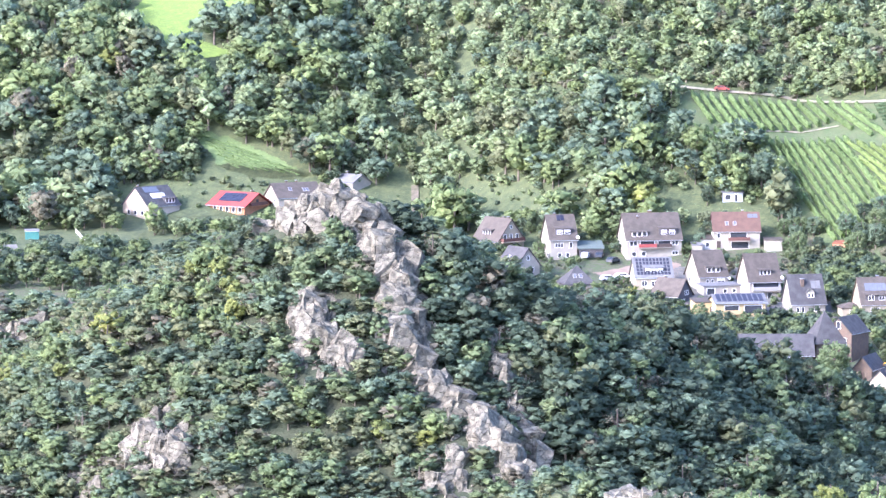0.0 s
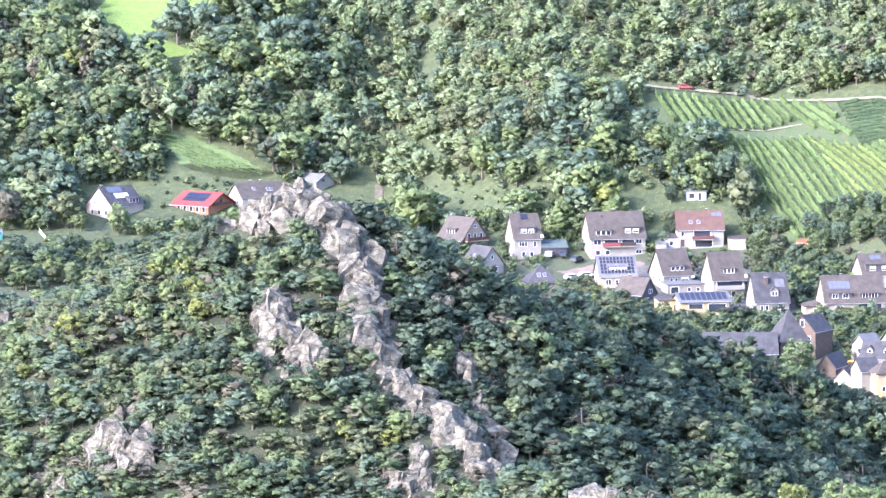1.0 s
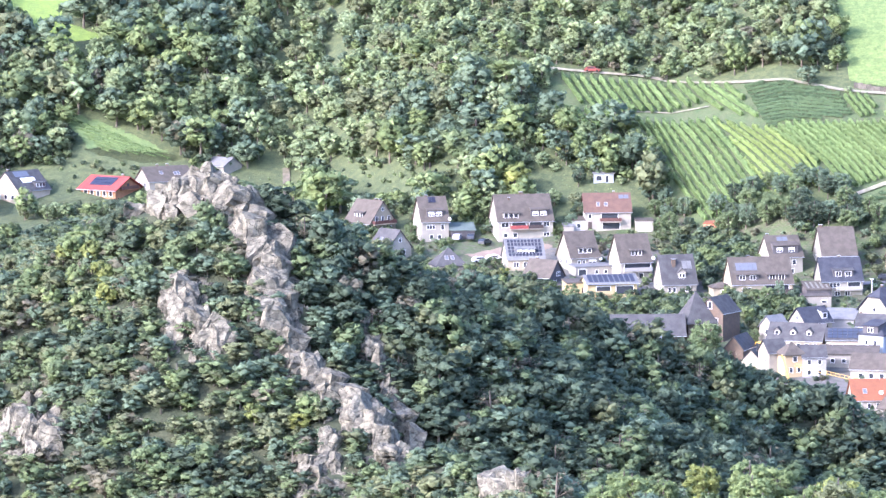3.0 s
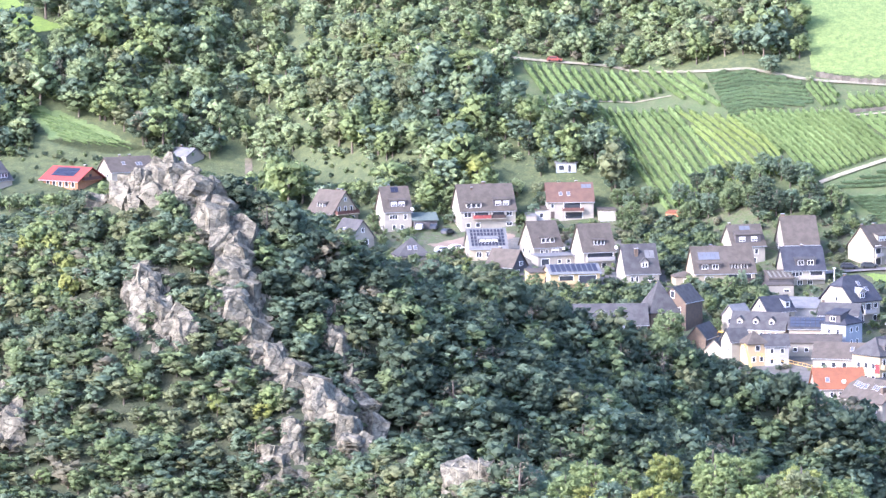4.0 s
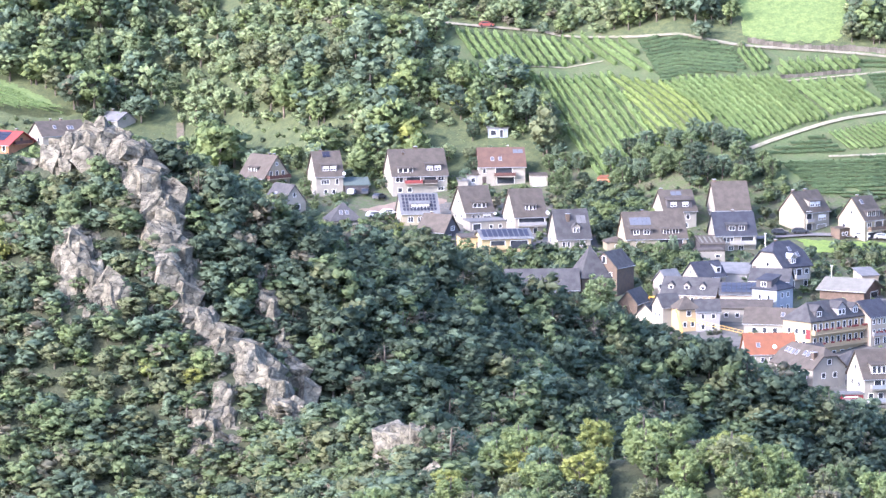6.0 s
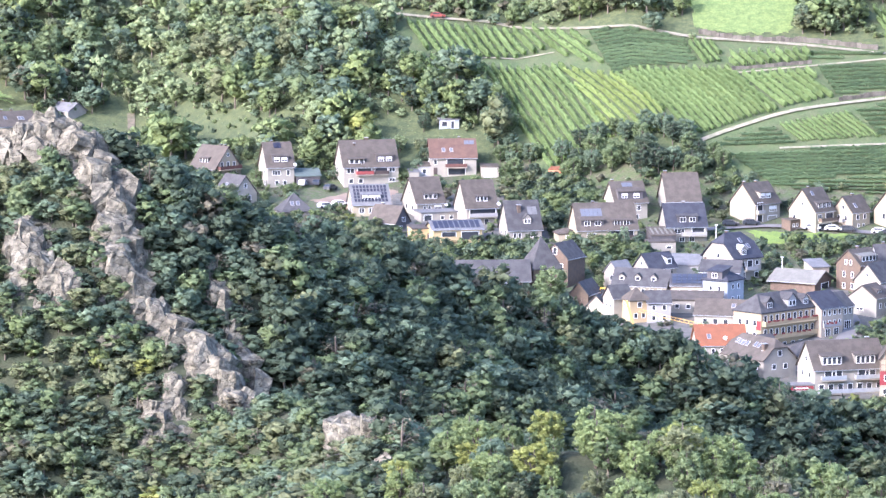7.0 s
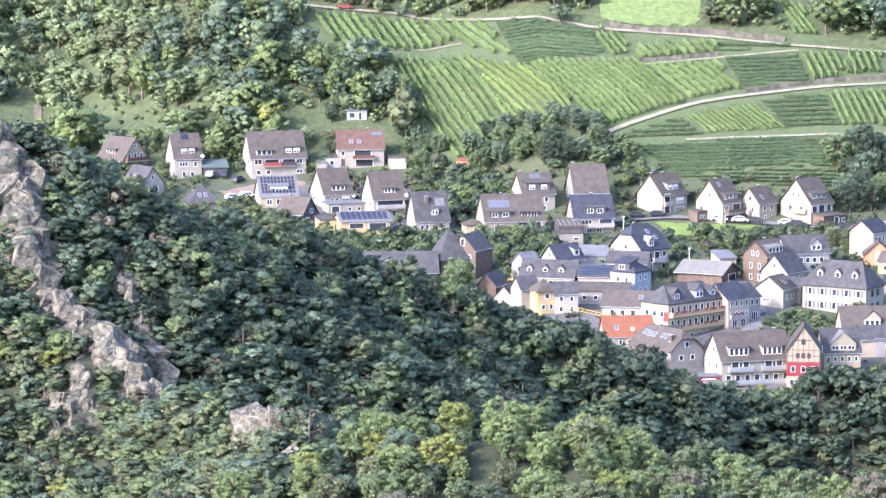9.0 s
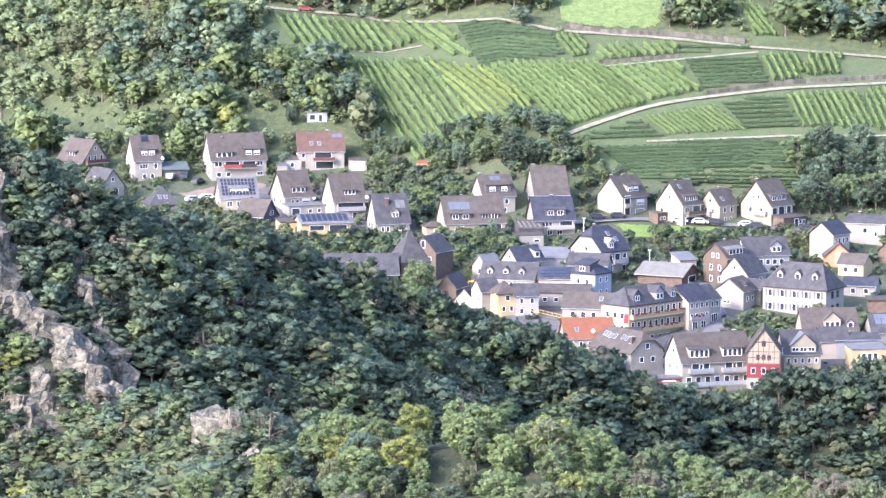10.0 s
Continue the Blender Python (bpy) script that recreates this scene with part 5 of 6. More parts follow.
a.row("f", 2.0, 6, 0.9, 1.2, 0.9).beams("r", 1.0, 3.2, 3.8, 5, 3.0).window("r", 0, 2.0)
a = House("white gabled house with dark blue roof", 66.5, 884, 32, 7.5, 6.4, 4.2, 44, "white", "blue")
a.window("l", 0, 5.2, 0.9, 1.0).dormer(2.0, 1.6, 1, 0.6, 1.9, wall=M_ZINC)
a = House("small pale house with grey roof", 57.8, 880, 40, 4.6, 4.8, 4.2, 45, "white", "light")
a.window("l", 0, 3.0)
a = House("cream house with blue solar roof", 73.3, 870, -6, 8.4, 7, 3.9, 32, "beige", "slate")
a.panels(-4.0, 4.0, 0.3, 3.7, 7, 3, M_BLUECELL, 0.14).row("f", 2.4, 3, 0.9, 1.1, 0.9)
a = House("pale blue house with dark slate hipped roof", 80.6, 866, -38, 6.6, 6.8, 6.0, 34, "blue", "blue", "hip", 0.3)
a.dormer(-0.2, 4.0, 1, 0.1, 1.9, wall=WALL["dark"]).row("f", 4.2, 2, 0.9, 1.2, 0.7).row("r", 4.6, 2, 0.9, 1.2, 0.7).row("f", 1.6, 2, 0.9, 1.2, 0.7).row("r", 1.8, 2, 0.9, 1.2, 0.7)
a = House("long slate roof behind the blue house", 81.5, 879, -14, 9, 7, 4.5, 34, "grey", "slate")
a.chimney(-4)
a = House("low building with glazed pale roof", 73.8, 893, -14, 7.6, 6, 2.6, 16, "grey", "light", "shed", 0.3)
a = House("long low white building with brown lean-to roof", 73.5, 860, -8, 12.5, 5, 3.2, 14, "white", "brown", "shed", 0.3)
a.row("f", 1.8, 4, 1.0, 1.0)
a = House("grey roofed house with timbered gable", 79.0, 848, -14, 11.6, 7.6, 3.0, 38, "white", "brown")
a.beams("r", 0.6, 3.0, 3.6, 5, 2.6).window("r", 0, 3.6, 1.2, 1.1).skylights((2.6, 2.6)).row("f", 1.6, 4)
a = House("white house with bright orange tiled roof", 75.9, 824.5, 5, 10.6, 7.6, 3.0, 45, "white", "orange")
a.row("f", 1.7, 5, 0.8, 1.2, 0.9).skylights((-2.6, 2.0)).dish("f", 0.6, 4.6)
a = House("white house with long brown roof and skylights", 83.2, 807.5, -58, 14.2, 8.6, 4.6, 42, "white", "brown", "half", 0.4)
a.skylights((-5.2, 3.6), (-4.0, 3.4), (-2.8, 3.2), (-1.4, 3.2), (1.2, 3.4), (2.6, 3.2), (4.8, 2.6)).row("r", 3.0, 2, 1.1, 1.2, 0.7).row("r", 5.8, 1).chimney(5.0, -2.4, 0.9, 1.4).row("f", 3, 5)
a = House("grey lean-to roof below the long house", 77.0, 803, -58, 9, 5, 1.8, 26, "white", "slate", "shed", 0.3, "annex", "annex")
a.skylights((1.0, 1.4))
a = House("long cream hotel with two flowered balconies", 89.1, 831.3, 42.5, 18.0, 8.0, 8.2, 40, "hotel", "slate", "hip", 0.3, "hotel", "hotel", cut=1.0)
for z in (2.4, 5.4):
    a.balcony("f", 0, z, 17.5, 1.1, WALL["ochre"], True).row("f", z + 1.3, 9, 1.0, 1.7, 0.96)
a.row("f", 0.6, 6, 1.2, 1.4, 0.9).row("l", 5.9, 3).row("l", 3.2, 3).dormer(-5.6, 2.2, 1, 0.8, 1.6, "gable", WALL["dark"]).dormer(1.4, 2.6, 2, 0.4, 2.0, "gable", WALL["grey"]).dormer(6.2, 1.8, 1, 0.8, 1.4, "gable", WALL["grey"])
part("red_corner", boxes(bmesh.new(), (2.6, -0.06, 4.4, 3.9, 0, 6.4)), WALL["red"], a.ob, "red painted corner strip", a.face("l", 0, 0))
a = House("pinkish town house with slate roof and flower boxes", 99.3, 841.0, 42, 7.0, 8, 6.4, 38, "beige", "blue")
a.row("f", 5.4, 4, 0.8, 1.2, 0.95).balcony("f", 0, 2.2, 5.6, 0.4, M_RAIL, True).row("f", 3.0, 4, 0.8, 1.4, 0.95).row("f", 1.0, 2, 1.6, 1.8).row("l", 4, 2)
a = House("narrow white house at the end of the street", 103.6, 847.0, 44, 4.2, 7, 5.2, 38, "white", "slate")
a.row("f", 4.2, 2, 0.9, 1.3).row("f", 1.2, 1, 2.2, 1.8)
a = House("hall with wide pale flat-pitched roof", 99.6, 877, -30, 11, 9.5, 2.8, 24, "wood", "pale", "gable", 0.7, "hall", "hall")
a.opening("r", 1, 1.4, 4, 1.6)
a = House("dark slate roofed house behind the orange roof", 84.0, 817.5, 30, 6.0, 6, 3.4, 46, "grey", "slate")
a.dormer(0, 2.4, 2, 0.6, 1.6)
a = House("grey pavilion roof in the street", 93.5, 815, 20, 8, 7, 3.0, 38, "grey", "slate", "hip")
a = House("white apartment house with brown roof and glazed dormers", 99.2, 796.5, 16, 15.8, 9.5, 5.6, 48, "white", "brown")
for q in (-3.9, 3.6):
    a.dormer(q, 4.6, 4, 0.9, 2.0, wall=WALL["white"], tall=1.6).balcony("f", q, 4.0 - 0.6, 5.4, 1.1, M_ZINC).opening("f", q - 1.0, 4.4, 1.6, 1.7).opening("f", q + 1.4, 4.4, 1.2, 1.7)
a.balcony("f", 0, 0.6, 14.5, 1.1, M_ZINC).row("f", 1.7, 7, 1.2, 1.7, 0.95).row("f", 4.5, 2, 0.9, 1.3, 0.95).row("l", 4.2, 2).window("l", 0, 7.5).chimney(5.8, 0.3, 0.7, 0.8)
a = House("half-timbered house with red lower storey", 110.4, 795, 82, 9.5, 6.9, 8.2, 54, "cream", "brown", "gable", 0.4)
part("red_storey", boxes(bmesh.new(), (-3.45, -0.05, 2.7, 3.45, 0, 5.6)), WALL["red"], a.ob, "red painted storey", a.face("l", 0, 0))
for u in (-2.1, 0, 2.1):
    a.window("l", u, 4.2, 0.9, 1.3, m=a.face("l", u, 4.2, 0.06))
a.beams("l", 5.7, 8.2, 3.3, 6, 4.5).row("l", 7.0, 3, 0.8, 1.1, 0.5, dark=True).row("l", 9.9, 1, 0.9, 1.2, 0.3, dark=True).row("l", 1.4, 4, 1.0, 1.2, 0.9)
a = House("cream town house with slate roof and pediment", 118.9, 804, 4, 7.8, 8.5, 5.2, 46, "cream", "slate")
a.dormer(0.2, 5.4, 3, 0.1, 1.7, "gable", WALL["cream"], ROOF["light"], tall=0.9).row("f", 3.8, 5, 0.7, 1.1, 0.95).opening("f", -1, 1.2, 2.2, 1.6)
part("ochre_storey", boxes(bmesh.new(), (-3.9, -0.05, -2, 3.9, 0, 2.7)), WALL["ochre"], a.ob, "ochre ground floor", a.face("f", 0, 0))
a = House("brown roofed house with timbered gable dormer", 128.6, 828, 3, 12.0, 8.4, 3.6, 45, "cream", "brown")
a.dormer(0.4, 3.6, 3, 0.3, 2.0, "gable", WALL["cream"]).dormer(4.4, 1.6, 1, 0.5, 1.2, "gable", WALL["grey"]).row("f", 2.2, 6)
a = House("dark grey roof beside the timbered house", 128.0, 818, 4, 6.0, 6, 4.0, 40, "beige", "slate")
a = House("yellow house with flat zinc roof", 134.0, 809, 6, 7.6, 6, 4.6, 3, "yellow", "light", "shed", 0.2)
a.row("f", 2.9, 3, 1.0, 2.0, 0.5)
a = House("dark slate roof with pale solar panels", 142.0, 826, 5, 9.5, 8, 3.6, 40, "white", "slate")
a.panels(-3.8, 3.2, 2.0, 5.0, 5, 2, M_THERMAL)
a = House("long dark roofed house beside the yellow one", 133.0, 818, 4, 9.5, 5, 4.2, 22, "grey", "slate")
a = House("low white market kiosk with red fascia", 89.8, 795, 8, 5.6, 2.4, 2.6, 3, "white", "light", "shed", 0.2, "kiosk", "kiosk")
part("red_fascia", boxes(bmesh.new(), (-2.7, -0.08, 1.7, 2.7, 0, 2.5)), WALL["red"], a.ob, "red fascia board", a.face("f", 0, 0))
part("white_lettering", boxes(bmesh.new(), (-1.6, -0.1, 1.95, 1.6, -0.08, 2.2)), M_FRAME, a.ob, "white unreadable lettering bar", a.face("f", 0, 0))
a = House("large white villa with slate hipped roof", 127.2, 851.0, -34, 15.6, 9.2, 6.6, 46, "white", "slate", "hip", 0.5, "villa", "villa", cut=1.5)
for q in (-4.2, 0.1, 4.3):
    a.dormer(q, 1.5, 1, 2.0, 1.3, "gable", WALL["white"])
a.row("f", 4.9, 5, 1.1, 1.6, 0.95).row("f", 1.9, 5, 1.1, 1.7, 0.95).row("r", 4.9, 2, 1.2, 1.6, 0.6, dark=True).row("r", 1.9, 2, 1.2, 1.6, 0.6, dark=True)
for i in range(5):
    u = 15.6 * 0.95 * ((i + 0.5) / 5 - 0.5)
    for z in (4.9, 1.9):
        for s in (-1, 1):
            shared("shutter", 0, lambda: boxes(bmesh.new(), (-0.26, -0.06, -0.75, 0.26, 0, 0.75)), ROOF["light"], a.ob, a.face("f", u + s * 0.88, z))
a = House("low white wing of the villa", 117.0, 862, -30, 6, 6, 3.6, 30, "white", "slate")
a.row("f", 2.2, 2)
a = House("white gabled cottage with brown roof", 112.4, 857, 55, 6.4, 7.2, 4.4, 36, "white", "brown")
a.window("l", -0.6, 2.2, 1.8, 1.3, blind=True).row("f", 2.6, 2, 0.9, 1.2).dormer(0, 1.8, 1, 1.2, 1.0)
a = House("white house with steep grey slate roof", 116.0, 870, 50, 8, 7, 4.8, 47, "white", "slate")
a.row("l", 3.2, 2).row("f", 3.2, 2).window("l", 0, 6.2, 0.8, 1.0)
a = House("brown brick house with dark roof and dormer", 112.8, 878.5, 44, 7.4, 7.0, 6.4, 42, "brick", "brown")
a.dormer(0, 5.4, 4, 0.7, 1.4, roof=ROOF["pale"]).row("l", 6.8, 2, 0.7, 1.2, 0.4).row("l", 4.0, 2, 0.8, 1.4, 0.7).row("l", 1.4, 2, 0.8, 1.4, 0.7).row("f", 4.2, 3, 0.8, 1.4).row("f", 1.6, 3, 0.8, 1.4).chimney(0)
a = House("dark slate roofed row house with dormers", 122.6, 888, 12, 10.5, 7.5, 4.6, 44, "grey", "slate")
a.dormer(2.2, 2.6, 2, 0.6, 1.5, "gable", WALL["grey"]).chimney(-3).row("f", 3, 5)
a = House("white shed with pale metal roof", 104.4, 891, 20, 4.2, 4.6, 2.6, 15, "beige", "light", "shed", 0.3, "shed", "shed")
a = House("beige house with slate roof", 140.2, 900.5, 48, 7.0, 6.6, 6.2, 38, "beige", "blue")
a.row("f", 4.6, 4, 0.9, 1.3, 0.9).row("f", 1.8, 3)
a = House("white house with ribbed grey roof", 152.0, 915, -22, 9.5, 8.5, 5.0, 20, "white", "slate")
a.row("r", 3.6, 2, 1.2, 1.3).window("f", 2.6, 2.6, 0.8, 1.2).chimney(-2.4).row("f", 3.4, 1)
a = House("orange gabled house with brown roof", 141.2, 895, 84, 6.5, 6.6, 2.4, 42, "orange", "brown")
part("orange_panel", boxes(bmesh.new(), (-0.9, -0.05, 0.4, 0.9, 0, 3.4)), WALL["cream"], a.ob, m=a.face("l", 0, 0))
a = House("beige house with brown roof", 143.8, 885, -30, 6.2, 6, 3.0, 35, "yellow", "brown")
a.row("f", 1.8, 2)
a = House("low slate-roofed wing beside the villa", 142.5, 868, -20, 7.5, 5, 2.6, 32, "white", "blue")
a.row("f", 1.4, 2)
a = House("dark brown gabled house at the slope", 155.0, 897, 60, 6, 6, 3.0, 45, "wood", "brown")
a = House("timber pavilion with brown flat roof", 144.6, 855, -5, 6, 4, 2.8, 4, "wood", "brown", "shed", 0.4, "pavilion", "pavilion")

# houses behind the ridge
a = House("beige gabled house with grey roof and collectors", -133.0, 1024, 48, 11, 10.4, 3.4, 42, "beige", "slate", group="houses behind the ridge")
a.panels(-3.6, 1.4, 4.6, 6.6, 3, 1, M_THERMAL).panels(-2.4, 2.4, 2.4, 4.2, 3, 1, M_FRAME).dormer(2.6, 3.6, 3, 0.6, 1.4).row("l", 4.4, 2, 1.3, 1.2, 0.6, blind=True).row("l", 1.6, 3, 1.2, 1.3).chimney(-4.4)
a = House("wooden house with bright red roof and solar panels", -109.5, 1027, -34, 12.0, 10.5, 2.6, 29, "orangewood", "brightred", over=0.9, group="houses behind the ridge")
a.panels(-4.2, 3.6, 1.2, 5.2, 6, 3).row("f", 1.4, 5, 1.2, 1.5, 0.9).window("r", 0, 3.2, 1.0, 1.6, dark=True).balcony("r", 0, 2.4, 7, 1.0, M_BEAM).chimney(4)
a = House("white house with grey-brown roof and skylights", -95.5, 1032, 30, 13, 9, 3.0, 38, "white", "brown", group="houses behind the ridge")
a.skylights((-2, 3.0), (2.0, 2.6), (2.9, 2.6)).row("l", 2.0, 2).window("l", 0, 4.8, 0.9, 1).chimney(1).chimney(-2)
a = House("house with pale metal roof behind the summit", -80.5, 1045, -40, 7, 7, 2.2, 30, "white", "light", group="houses behind the ridge")
a.chimney(-2)
House("pale blue garden hut at the wood's edge", 21.5, 1004, 0, 5.2, 3, 2.4, 3, "blue", "light", "shed", 0.4, "garden_hut", "hut").opening("f", -1.2, 1.3, 1.4, 1.2).opening("f", 0.9, 1.1, 0.8, 1.8)
House("orange tin hut at the vineyard's foot", 48, 976.5, -20, 3.2, 2.6, 2.0, 10, "orange", "orange", "shed", 0.1, "tin_hut", "hut")
House("dark weathered hut on the grass slope", -24.5, 1001, 10, 4.5, 3.5, 2.4, 20, "dark", "slate", "gable", 0.2, "hut", "hut")
House("small teal garden shed with pale roof", -160.5, 1000, 8, 3.6, 2.6, 2.2, 20, "teal", "light", "gable", 0.1, "garden_shed", "shed")
House("white hut above the vineyard", 146.5, 1026, 0, 3.6, 2.4, 2.2, 8, "white", "light", "shed", 0.2, "hut", "hut")
House("pale roofed barn at the valley edge", -165.5, 974, 20, 9, 7, 2.5, 25, "grey", "pale", "gable", 0.3, "barn", "barn")

# ---- trees and shrubs of the gardens ----
def inside_spots(poly, step, seed):
    xs, ys = [p[0] for p in poly], [p[1] for p in poly]
    X, Y, r = scatter((min(xs), min(ys), max(xs), max(ys)), step, seed)
    k = inside(X, Y, poly)
    return list(zip(X[k], Y[k])), r


for poly, step, hh, cols in (
        ([(50, 986), (56, 987), (70, 982), (84, 976), (91, 967), (93, 961), (68, 963), (49, 974)], 4.4, 7.5, [0, 1, 2, 0, 2]),
        ([(34, 990), (43, 990), (46, 978), (35, 980)], 3.6, 6.0, [0, 1, 2]),
        ([(139, 962), (150, 968), (172, 970), (172, 940), (138, 936)], 4.8, 9.0, [0, 1, 2, 1]),
        ([(131, 913), (139, 913), (138, 903), (130, 903)], 4.0, 6.5, [4, 4, 2])):
    pts, rng = inside_spots(poly, step, int(hh * 10))
    for x, y in pts:
        big = rng.uniform(0.8, 1.2)
        tree(x, y, hh * big, hh * 1.1 * big, int(rng.integers(6)), int(rng.choice(cols)), rng.uniform(0, 360), "in the gardens", "trees of the town")
for x, y, h, w, s, c in ((41.3, 866.5, 12, 14, 1, 0), (140, 958, 13, 14, 3, 0), (147, 960, 14, 14, 2, 1), (129.0, 848, 6, 5.5, 0, 4), (15, 1003, 7, 7, 2, 1), (28, 1009, 9, 10, 4, 1), (30, 1010, 10, 11, 5, 2), (24, 1013, 9, 10, 0, 1),
                         (-28, 984, 5, 6, 1, 0), (15, 988, 7, 7, 3, 1), (13, 984, 6, 6, 4, 2), (-3, 961, 4.5, 5.5, 5, 1), (33, 995, 8, 8, 1, 2), (12, 1012, 9, 9, 3, 1), (18, 1014, 9, 9, 1, 2), (35, 1006, 9, 9, 2, 1), (37, 999, 8, 8, 0, 0), (58, 913, 7, 6, 3, 0), (61, 915, 8, 6, 2, 2), (53, 881, 5, 5, 1, 0)):
    tree(x, y, h, w, s, c, x * 7, "among the houses", "trees of the town")
spots = []
for n, (poly, step, hh) in enumerate((
        ([(34, 977), (49, 972), (62, 960), (70, 952), (52, 943), (44, 933), (42, 962)], 2.2, 4.4), ([(3, 920), (20, 916), (37, 920), (46, 905), (38, 890), (10, 885)], 3.0, 4.6), ([(49, 921), (66, 916), (66, 900), (51, 894)], 2.8, 4.2),
        ([(97, 924), (135, 925), (132, 912), (108, 908)], 2.6, 3.2), ([(93, 912), (110, 914), (108, 892), (93, 898)], 3.0, 2.2), ([(107, 849), (116, 852), (122, 845), (122, 834), (108, 832)], 2.2, 2.6),
        ([(84, 972), (100, 958), (93, 950), (84, 960)], 2.8, 3.0), ([(-30, 1002), (-12, 992), (12, 986), (12, 981), (-16, 984), (-30, 990)], 2.6, 3.0), ([(-50, 985), (-42, 1000), (-33, 996), (-33, 975), (-45, 970)], 3.2, 4.0),
        ([(-28, 950), (-6, 944), (10, 932), (6, 925), (-24, 938)], 3.0, 3.8), ([(90, 960), (100, 956), (135, 946), (135, 940), (104, 948), (90, 950)], 3.4, 2.4), ([(82, 784), (145, 788), (145, 778), (80, 774)], 3.0, 2.8),
        ([(-128, 1018), (-60, 1022), (-60, 1008), (-128, 1006)], 2.8, 3.4), ([(-175, 986), (-100, 990), (-84, 945), (-175, 945)], 4.6, 6.5), ([(-175, 1014), (-135, 1016), (-135, 1010), (-175, 1008)], 4.0, 6.0), (CLEAR, 3.6, 2.0), (CLEAR, 1.5, 0.55), ([(-134, 1049), (-84, 1048), (-66, 1044), (-66, 1034), (-124, 1028)], 1.8, 0.5), ([(-5, 1011), (13, 1008), (34, 998), (32, 990), (-4, 1001)], 1.8, 0.5), ([(-134, 1049), (-114, 1049), (-66, 1046), (-64, 1036), (-127, 1030)], 5.0, 1.6), ([(-140, 1046), (-134, 1062), (-127, 1064), (-120, 1053), (-124, 1046)], 3.0, 5.0), ([(-119, 1048), (-88, 1046), (-84, 1042), (-118, 1043)], 2.8, 1.8), ([(-94, 1050), (-84, 1056), (-78, 1046), (-84, 1043)], 3.4, 4.0), ([(-57, 1028), (-38, 1011), (-16, 998), (-20, 992), (-44, 1006)], 3.0, 3.6), ([(-24, 1012), (-5, 1008), (-5, 998), (-16, 996)], 3.0, 3.4), ([(62, 905), (74, 905), (76, 897), (62, 897)], 2.6, 3.4))):
    pts, rng = inside_spots(poly, step, 100 + n)
    for x, y in pts:
        big = rng.uniform(0.6, 1.3)
        spots.append((x, y, float(height(x, y)) - 0.2, hh * big, hh * 1.25 * big, rng.uniform(0, 6.3), int(rng.integers(6)), int(rng.choice(5, p=[0.34, 0.2, 0.2, 0.16, 0.1]))))
X, Y, rng = scatter((-55, 782, 190, 986), 2.7, 77)
ok = inside(X, Y, TOWN) & wedge(X, Y, 5) & (rng.random(X.shape) < np.where(Y > 885, 0.85, 0.3))
for fx, fy, fr in FOOTPRINTS:
    ok &= np.hypot(X - fx, Y - fy) > fr + 0.4
ok &= ~((np.abs(Y - np.interp(X, [70, 82, 97, 121, 134, 160], [930, 935, 938, 932, 928, 921])) < 3.5) & (X > 68))
ok &= ~((X > -16) & (X < 9) & (Y > 955) & (Y < 980)) & ~((X > 90) & (X < 119) & (Y > 920) & (Y < 936))
for x, y in zip(X[ok], Y[ok]):
    big = rng.choice([0.8, 1.1, 1.5, 2.2, 3.2], p=[0.3, 0.27, 0.23, 0.14, 0.06])
    spots.append((x, y, float(height(x, y)) - 0.15, 1.25 * big, 1.8 * big, rng.uniform(0, 6.3), int(rng.integers(6)), int(rng.choice(7, p=[0.3, 0.17, 0.2, 0.13, 0.14, 0.02, 0.04]))))
plant("garden_shrubs", [q for q in spots if q[3] <= 3.2], LOW_SHAPES, "low green garden bushes and hedges of the town", "bushes")
plant("garden_thicket", [q for q in spots if q[3] > 3.2], MID_SHAPES, "green hedges and shrubs in the town gardens", "shrubs")


# ---- vehicles, crane, posts ----
PAINT = {k: mat("car_" + k, c, 0.3, 0.04, 1, 0.5, 0, spec=0.5) for k, c in (("dark", (0.03, 0.035, 0.045)), ("silver", (0.42, 0.43, 0.45)), ("white", (0.75, 0.75, 0.75)), ("red", (0.2, 0.05, 0.04)), ("yellow", (0.72, 0.40, 0.04)), ("crane", (0.56, 0.36, 0.10)))}
M_TYRE = mat("tyre", (0.02, 0.02, 0.02), 0.9, 0.1, 1, 0.1, 0)


def car(x, y, turn, paint, label, tall=1.0, name="car", lift=0.3):
    ob = new(name)
    ob.matrix_basis = pose(x, y, float(height(x, y)) + lift, 0, 0, turn)
    tagged(ob, label, name, "vehicles of the town")
    prof = [(-2.1, 0.3), (2.1, 0.3), (2.15, 0.75), (1.2, 0.9), (0.6, 1.42 * tall), (-1.3, 1.45 * tall), (-2.05, 0.95 * tall)]
    n = len(prof)
    bm = surface([(p, s * 0.85, z) for s in (-1, 1) for p, z in prof], [tuple(range(n)), tuple(range(2 * n - 1, n - 1, -1))] + [(i, (i + 1) % n, n + (i + 1) % n, n + i) for i in range(n)])
    body = part("body", bm, PAINT[paint], ob)
    for s in (-1, 1):
        part("side_window", boxes(bmesh.new(), (-1.3, s * 0.86 - 0.01, 0.95, 0.7, s * 0.86 + 0.01, 1.3 * tall)), M_GLASS, body)
    for p in (-1.3, 1.35):
        for s in (-1, 1):
            w = bmesh.new()
            bmesh.ops.create_cone(w, segments=12, radius1=0.32, radius2=0.32, depth=0.2, cap_ends=True)
            part("wheel", w, M_TYRE, ob, m=pose(p, s * 0.78, 0.32, 90))


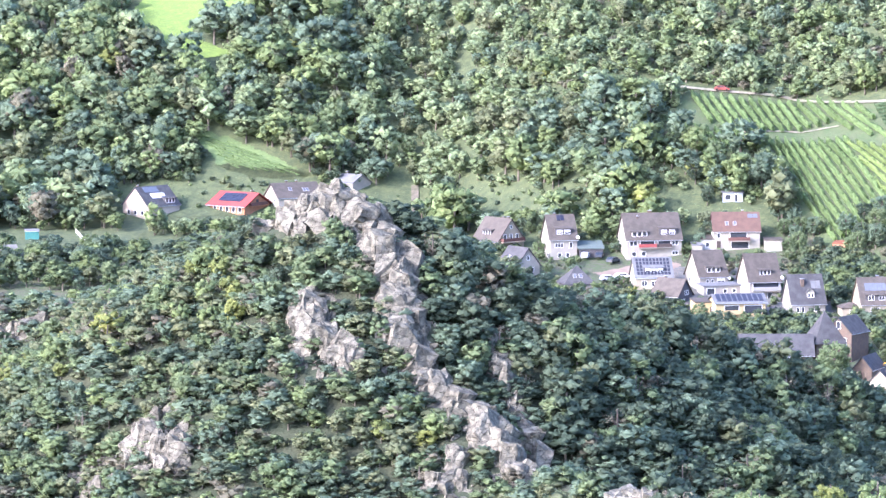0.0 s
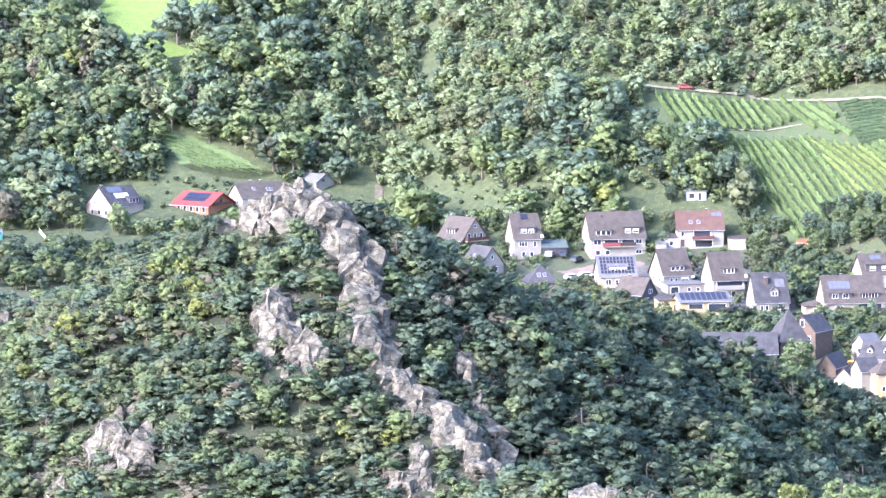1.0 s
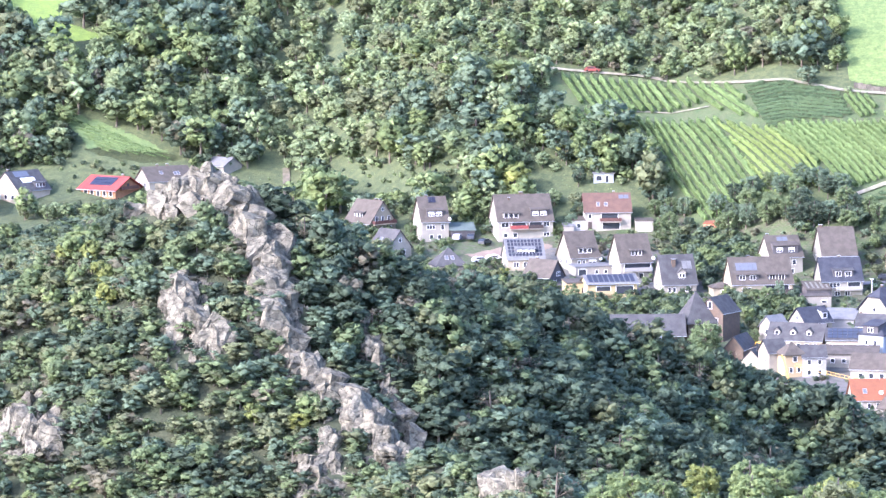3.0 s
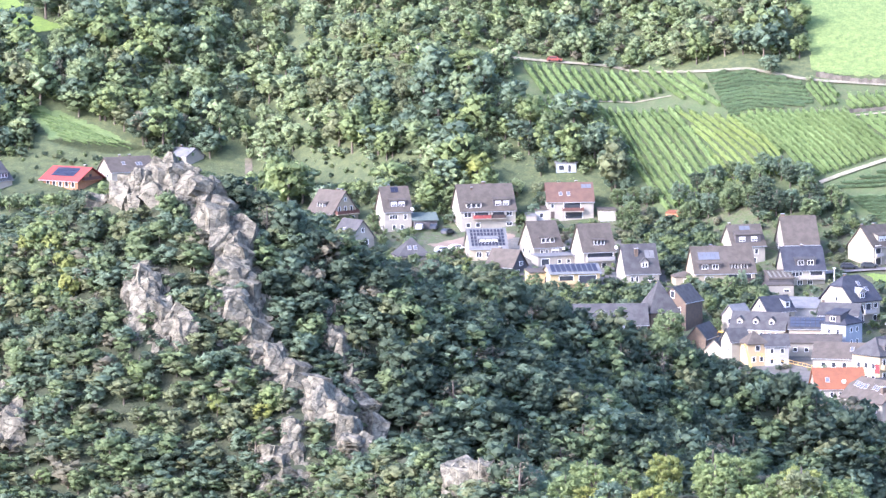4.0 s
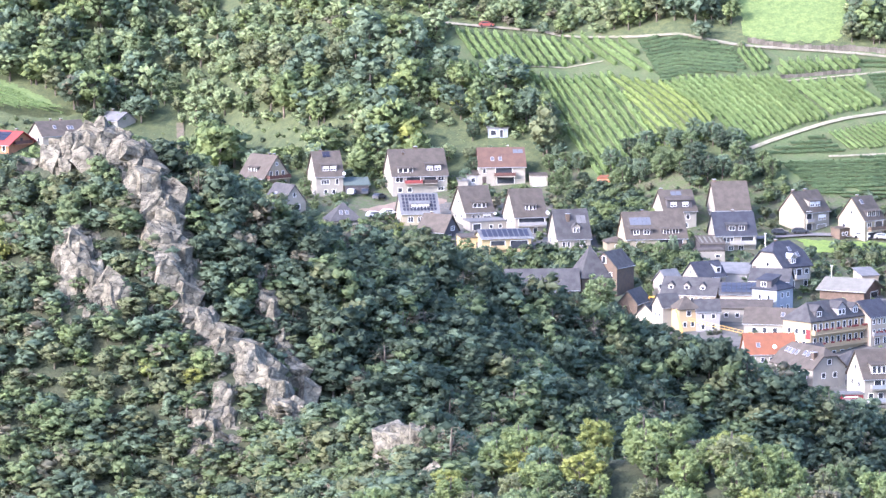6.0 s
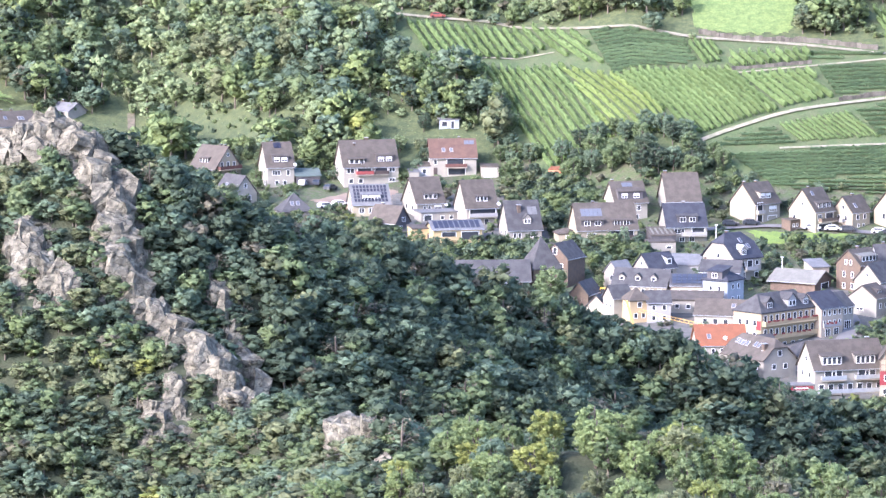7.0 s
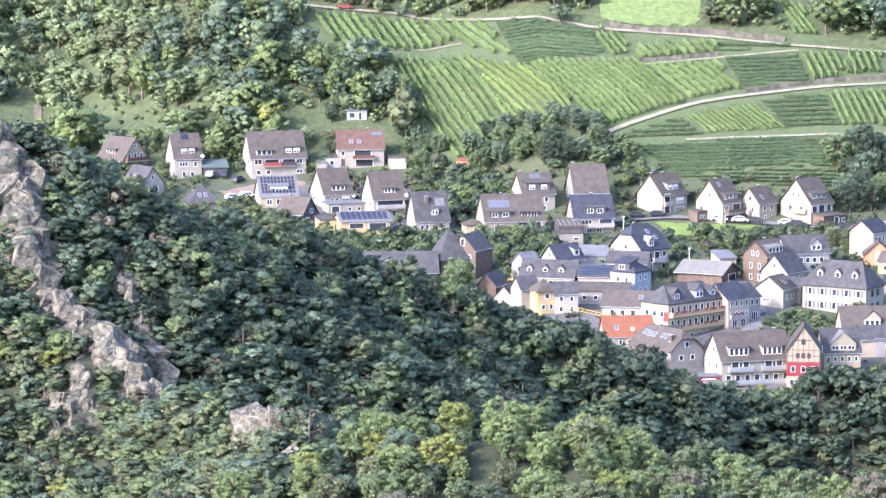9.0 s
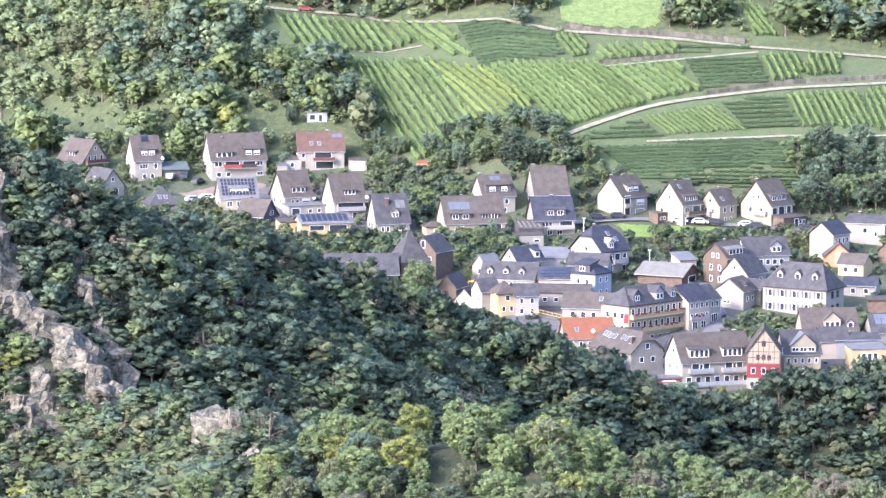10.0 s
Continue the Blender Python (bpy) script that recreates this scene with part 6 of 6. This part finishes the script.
for x, y, turn, paint in ((88.5, 937.5, -5, "dark"), (93.5, 938, 0, "dark"), (108, 934, -12, "silver"), (113, 933, -15, "silver"), (116.5, 932.5, -15, "dark"), (124, 930.5, -18, "silver"), (126.5, 929.5, -18, "dark"), (138.5, 926.5, -20, "dark"), (141, 925.5, -20, "red"), (-16, 979, 80, "silver"), (-12.5, 979, 85, "dark"), (-9, 975, 60, "dark"), (-6.5, 960, 25, "white"), (146, 925.5, -10, "white"), (-10, 958, 20, "silver")):
    car(x, y, turn, paint, f"parked {paint} car beside the houses")
car(54.5, 874, -60, "yellow", "yellow delivery van beside the chapel", 1.45, "van")

car(-16, 1061.8, -12, "silver", "silver van on the pale hill road", 1.2, "van")
car(19.5, 1054.2, -8, "red", "small red car on the hill road")

crane = tagged(new("mobile_crane"), "yellow crane with long lattice jib over the roofs", "crane")
cz = float(height(60, 834))
crane.matrix_basis = pose(60, 834, cz)
part("mast", boxes(bmesh.new(), (-0.2, -0.2, 0, 0.2, 0.2, 9.0)), PAINT["crane"], crane, m=pose(-1.2, 0, 1.5, 0, -16, 0))
jib = part("jib", boxes(bmesh.new(), (0, -0.22, 0, 17, -0.14, 0.1), (0, 0.14, 0, 17, 0.22, 0.1), (0, -0.05, 0.6, 17, 0.05, 0.7)), PAINT["crane"], crane, m=pose(-1.0, 0, 17.2 - cz - 5.0, 0, 13.5, 0))
for i in range(17):
    part("lattice", boxes(bmesh.new(), (i + 0.05, -0.2, 0.02, i + 0.11, -0.14, 0.68), (i + 0.05, 0.14, 0.02, i + 0.11, 0.2, 0.68), (i, -0.22, 0.06, i + 0.08, 0.22, 0.12)), PAINT["crane"], jib)


def post(x, y, h, label, lamp=False, name="street_lamp"):
    ob = tagged(new(name), label, "lamp" if lamp else "post", "posts and lamps")
    ob.matrix_basis = pose(x, y, float(height(x, y)))
    bm = bmesh.new()
    bmesh.ops.create_cone(bm, segments=8, radius1=0.11, radius2=0.07, depth=h, cap_ends=True, matrix=Matrix.Translation((0, 0, h / 2)))
    part("pole", bm, M_FRAME if lamp else M_BARK, ob)
    if lamp:
        part("lamp_head", boxes(bmesh.new(), (-0.35, -0.15, h, 0.35, 0.15, h + 0.14)), M_FRAME, ob)
    else:
        part("crossarm", boxes(bmesh.new(), (-0.8, -0.06, h - 0.5, 0.8, 0.06, h - 0.36)), M_BARK, ob)


for x, y, h in ((95.5, 885, 6.5), (113.5, 872, 6), (83.5, 921, 5), (138, 905, 6)):
    post(x, y, h, "slim pale street lamp between the houses", True)
post(-131, 1062, 8, "wooden power pole at the wood's edge", name="power_pole")
post(-0.5, 956, 7, "wooden power pole beside the solar house", name="power_pole")

# dry-stone walls of the vineyard
def stone_wall(line, h, label):
    root = tagged(new("stone_wall"), label, "wall", "vineyard walls")
    rng = random.Random(len(line) + int(line[0][0]))
    root.location = (*line[0], float(height(*line[0])))
    for (ax, ay), (bx, by) in zip(line, line[1:]):
        n = max(1, int(math.hypot(bx - ax, by - ay) / 1.1))
        ang = math.degrees(math.atan2(by - ay, bx - ax))
        for i in range(n):
            x, y = ax + (bx - ax) * (i + 0.5) / n, ay + (by - ay) * (i + 0.5) / n
            shared("stone", rng.randrange(4), lambda: boxes(bmesh.new(), (-0.54, -0.35, -0.6, 0.54, 0.35, 1.0)), M_STONEWALL, root, Matrix.Translation(Vector((x, y, float(height(x, y)))) - root.location) @ pose(0, 0, 0, 0, 0, ang + rng.uniform(-4, 4)) @ Matrix.Diagonal((1, 1, h * rng.uniform(0.75, 1.1), 1)))


stone_wall([(88, 1027), (100, 1022), (117, 1019.5), (134, 1014.5)], 1.3, "dark dry-stone wall above the vineyard road")
stone_wall([(121, 991), (143, 995), (172, 998)], 1.2, "dark dry-stone wall along the vineyard track")
stone_wall([(95, 1008), (116, 1009.5)], 0.9, "low dry-stone wall between vine plots")


def garden_fence(ax, ay, bx, by, label):
    """A painted rail fence of posts and two rails."""
    root = tagged(new("garden_fence"), label, "fence")
    root.location = (ax, ay, float(height(ax, ay)))
    n = max(2, int(math.hypot(bx - ax, by - ay) / 2.4))
    pts = [Vector((ax + (bx - ax) * i / n, ay + (by - ay) * i / n, 0)) for i in range(n + 1)]
    for p in pts:
        p.z = float(height(p.x, p.y))
        shared("post", "fence", lambda: boxes(bmesh.new(), (-0.08, -0.08, -0.3, 0.08, 0.08, 1.3)), M_FRAME, root, Matrix.Translation(p - root.location))
    for p, q in zip(pts, pts[1:]):
        for z in (0.6, 1.15):
            d = q - p
            m = Matrix.Translation(p - root.location + Vector((0, 0, z))) @ d.to_track_quat("X", "Z").to_matrix().to_4x4()
            part("rail", boxes(bmesh.new(), (0, -0.03, -0.09, d.length, 0.03, 0.09)), M_FRAME, root, m=m)


garden_fence(-150, 1008, -144.5, 992, "white painted rail fence in the allotment gardens")
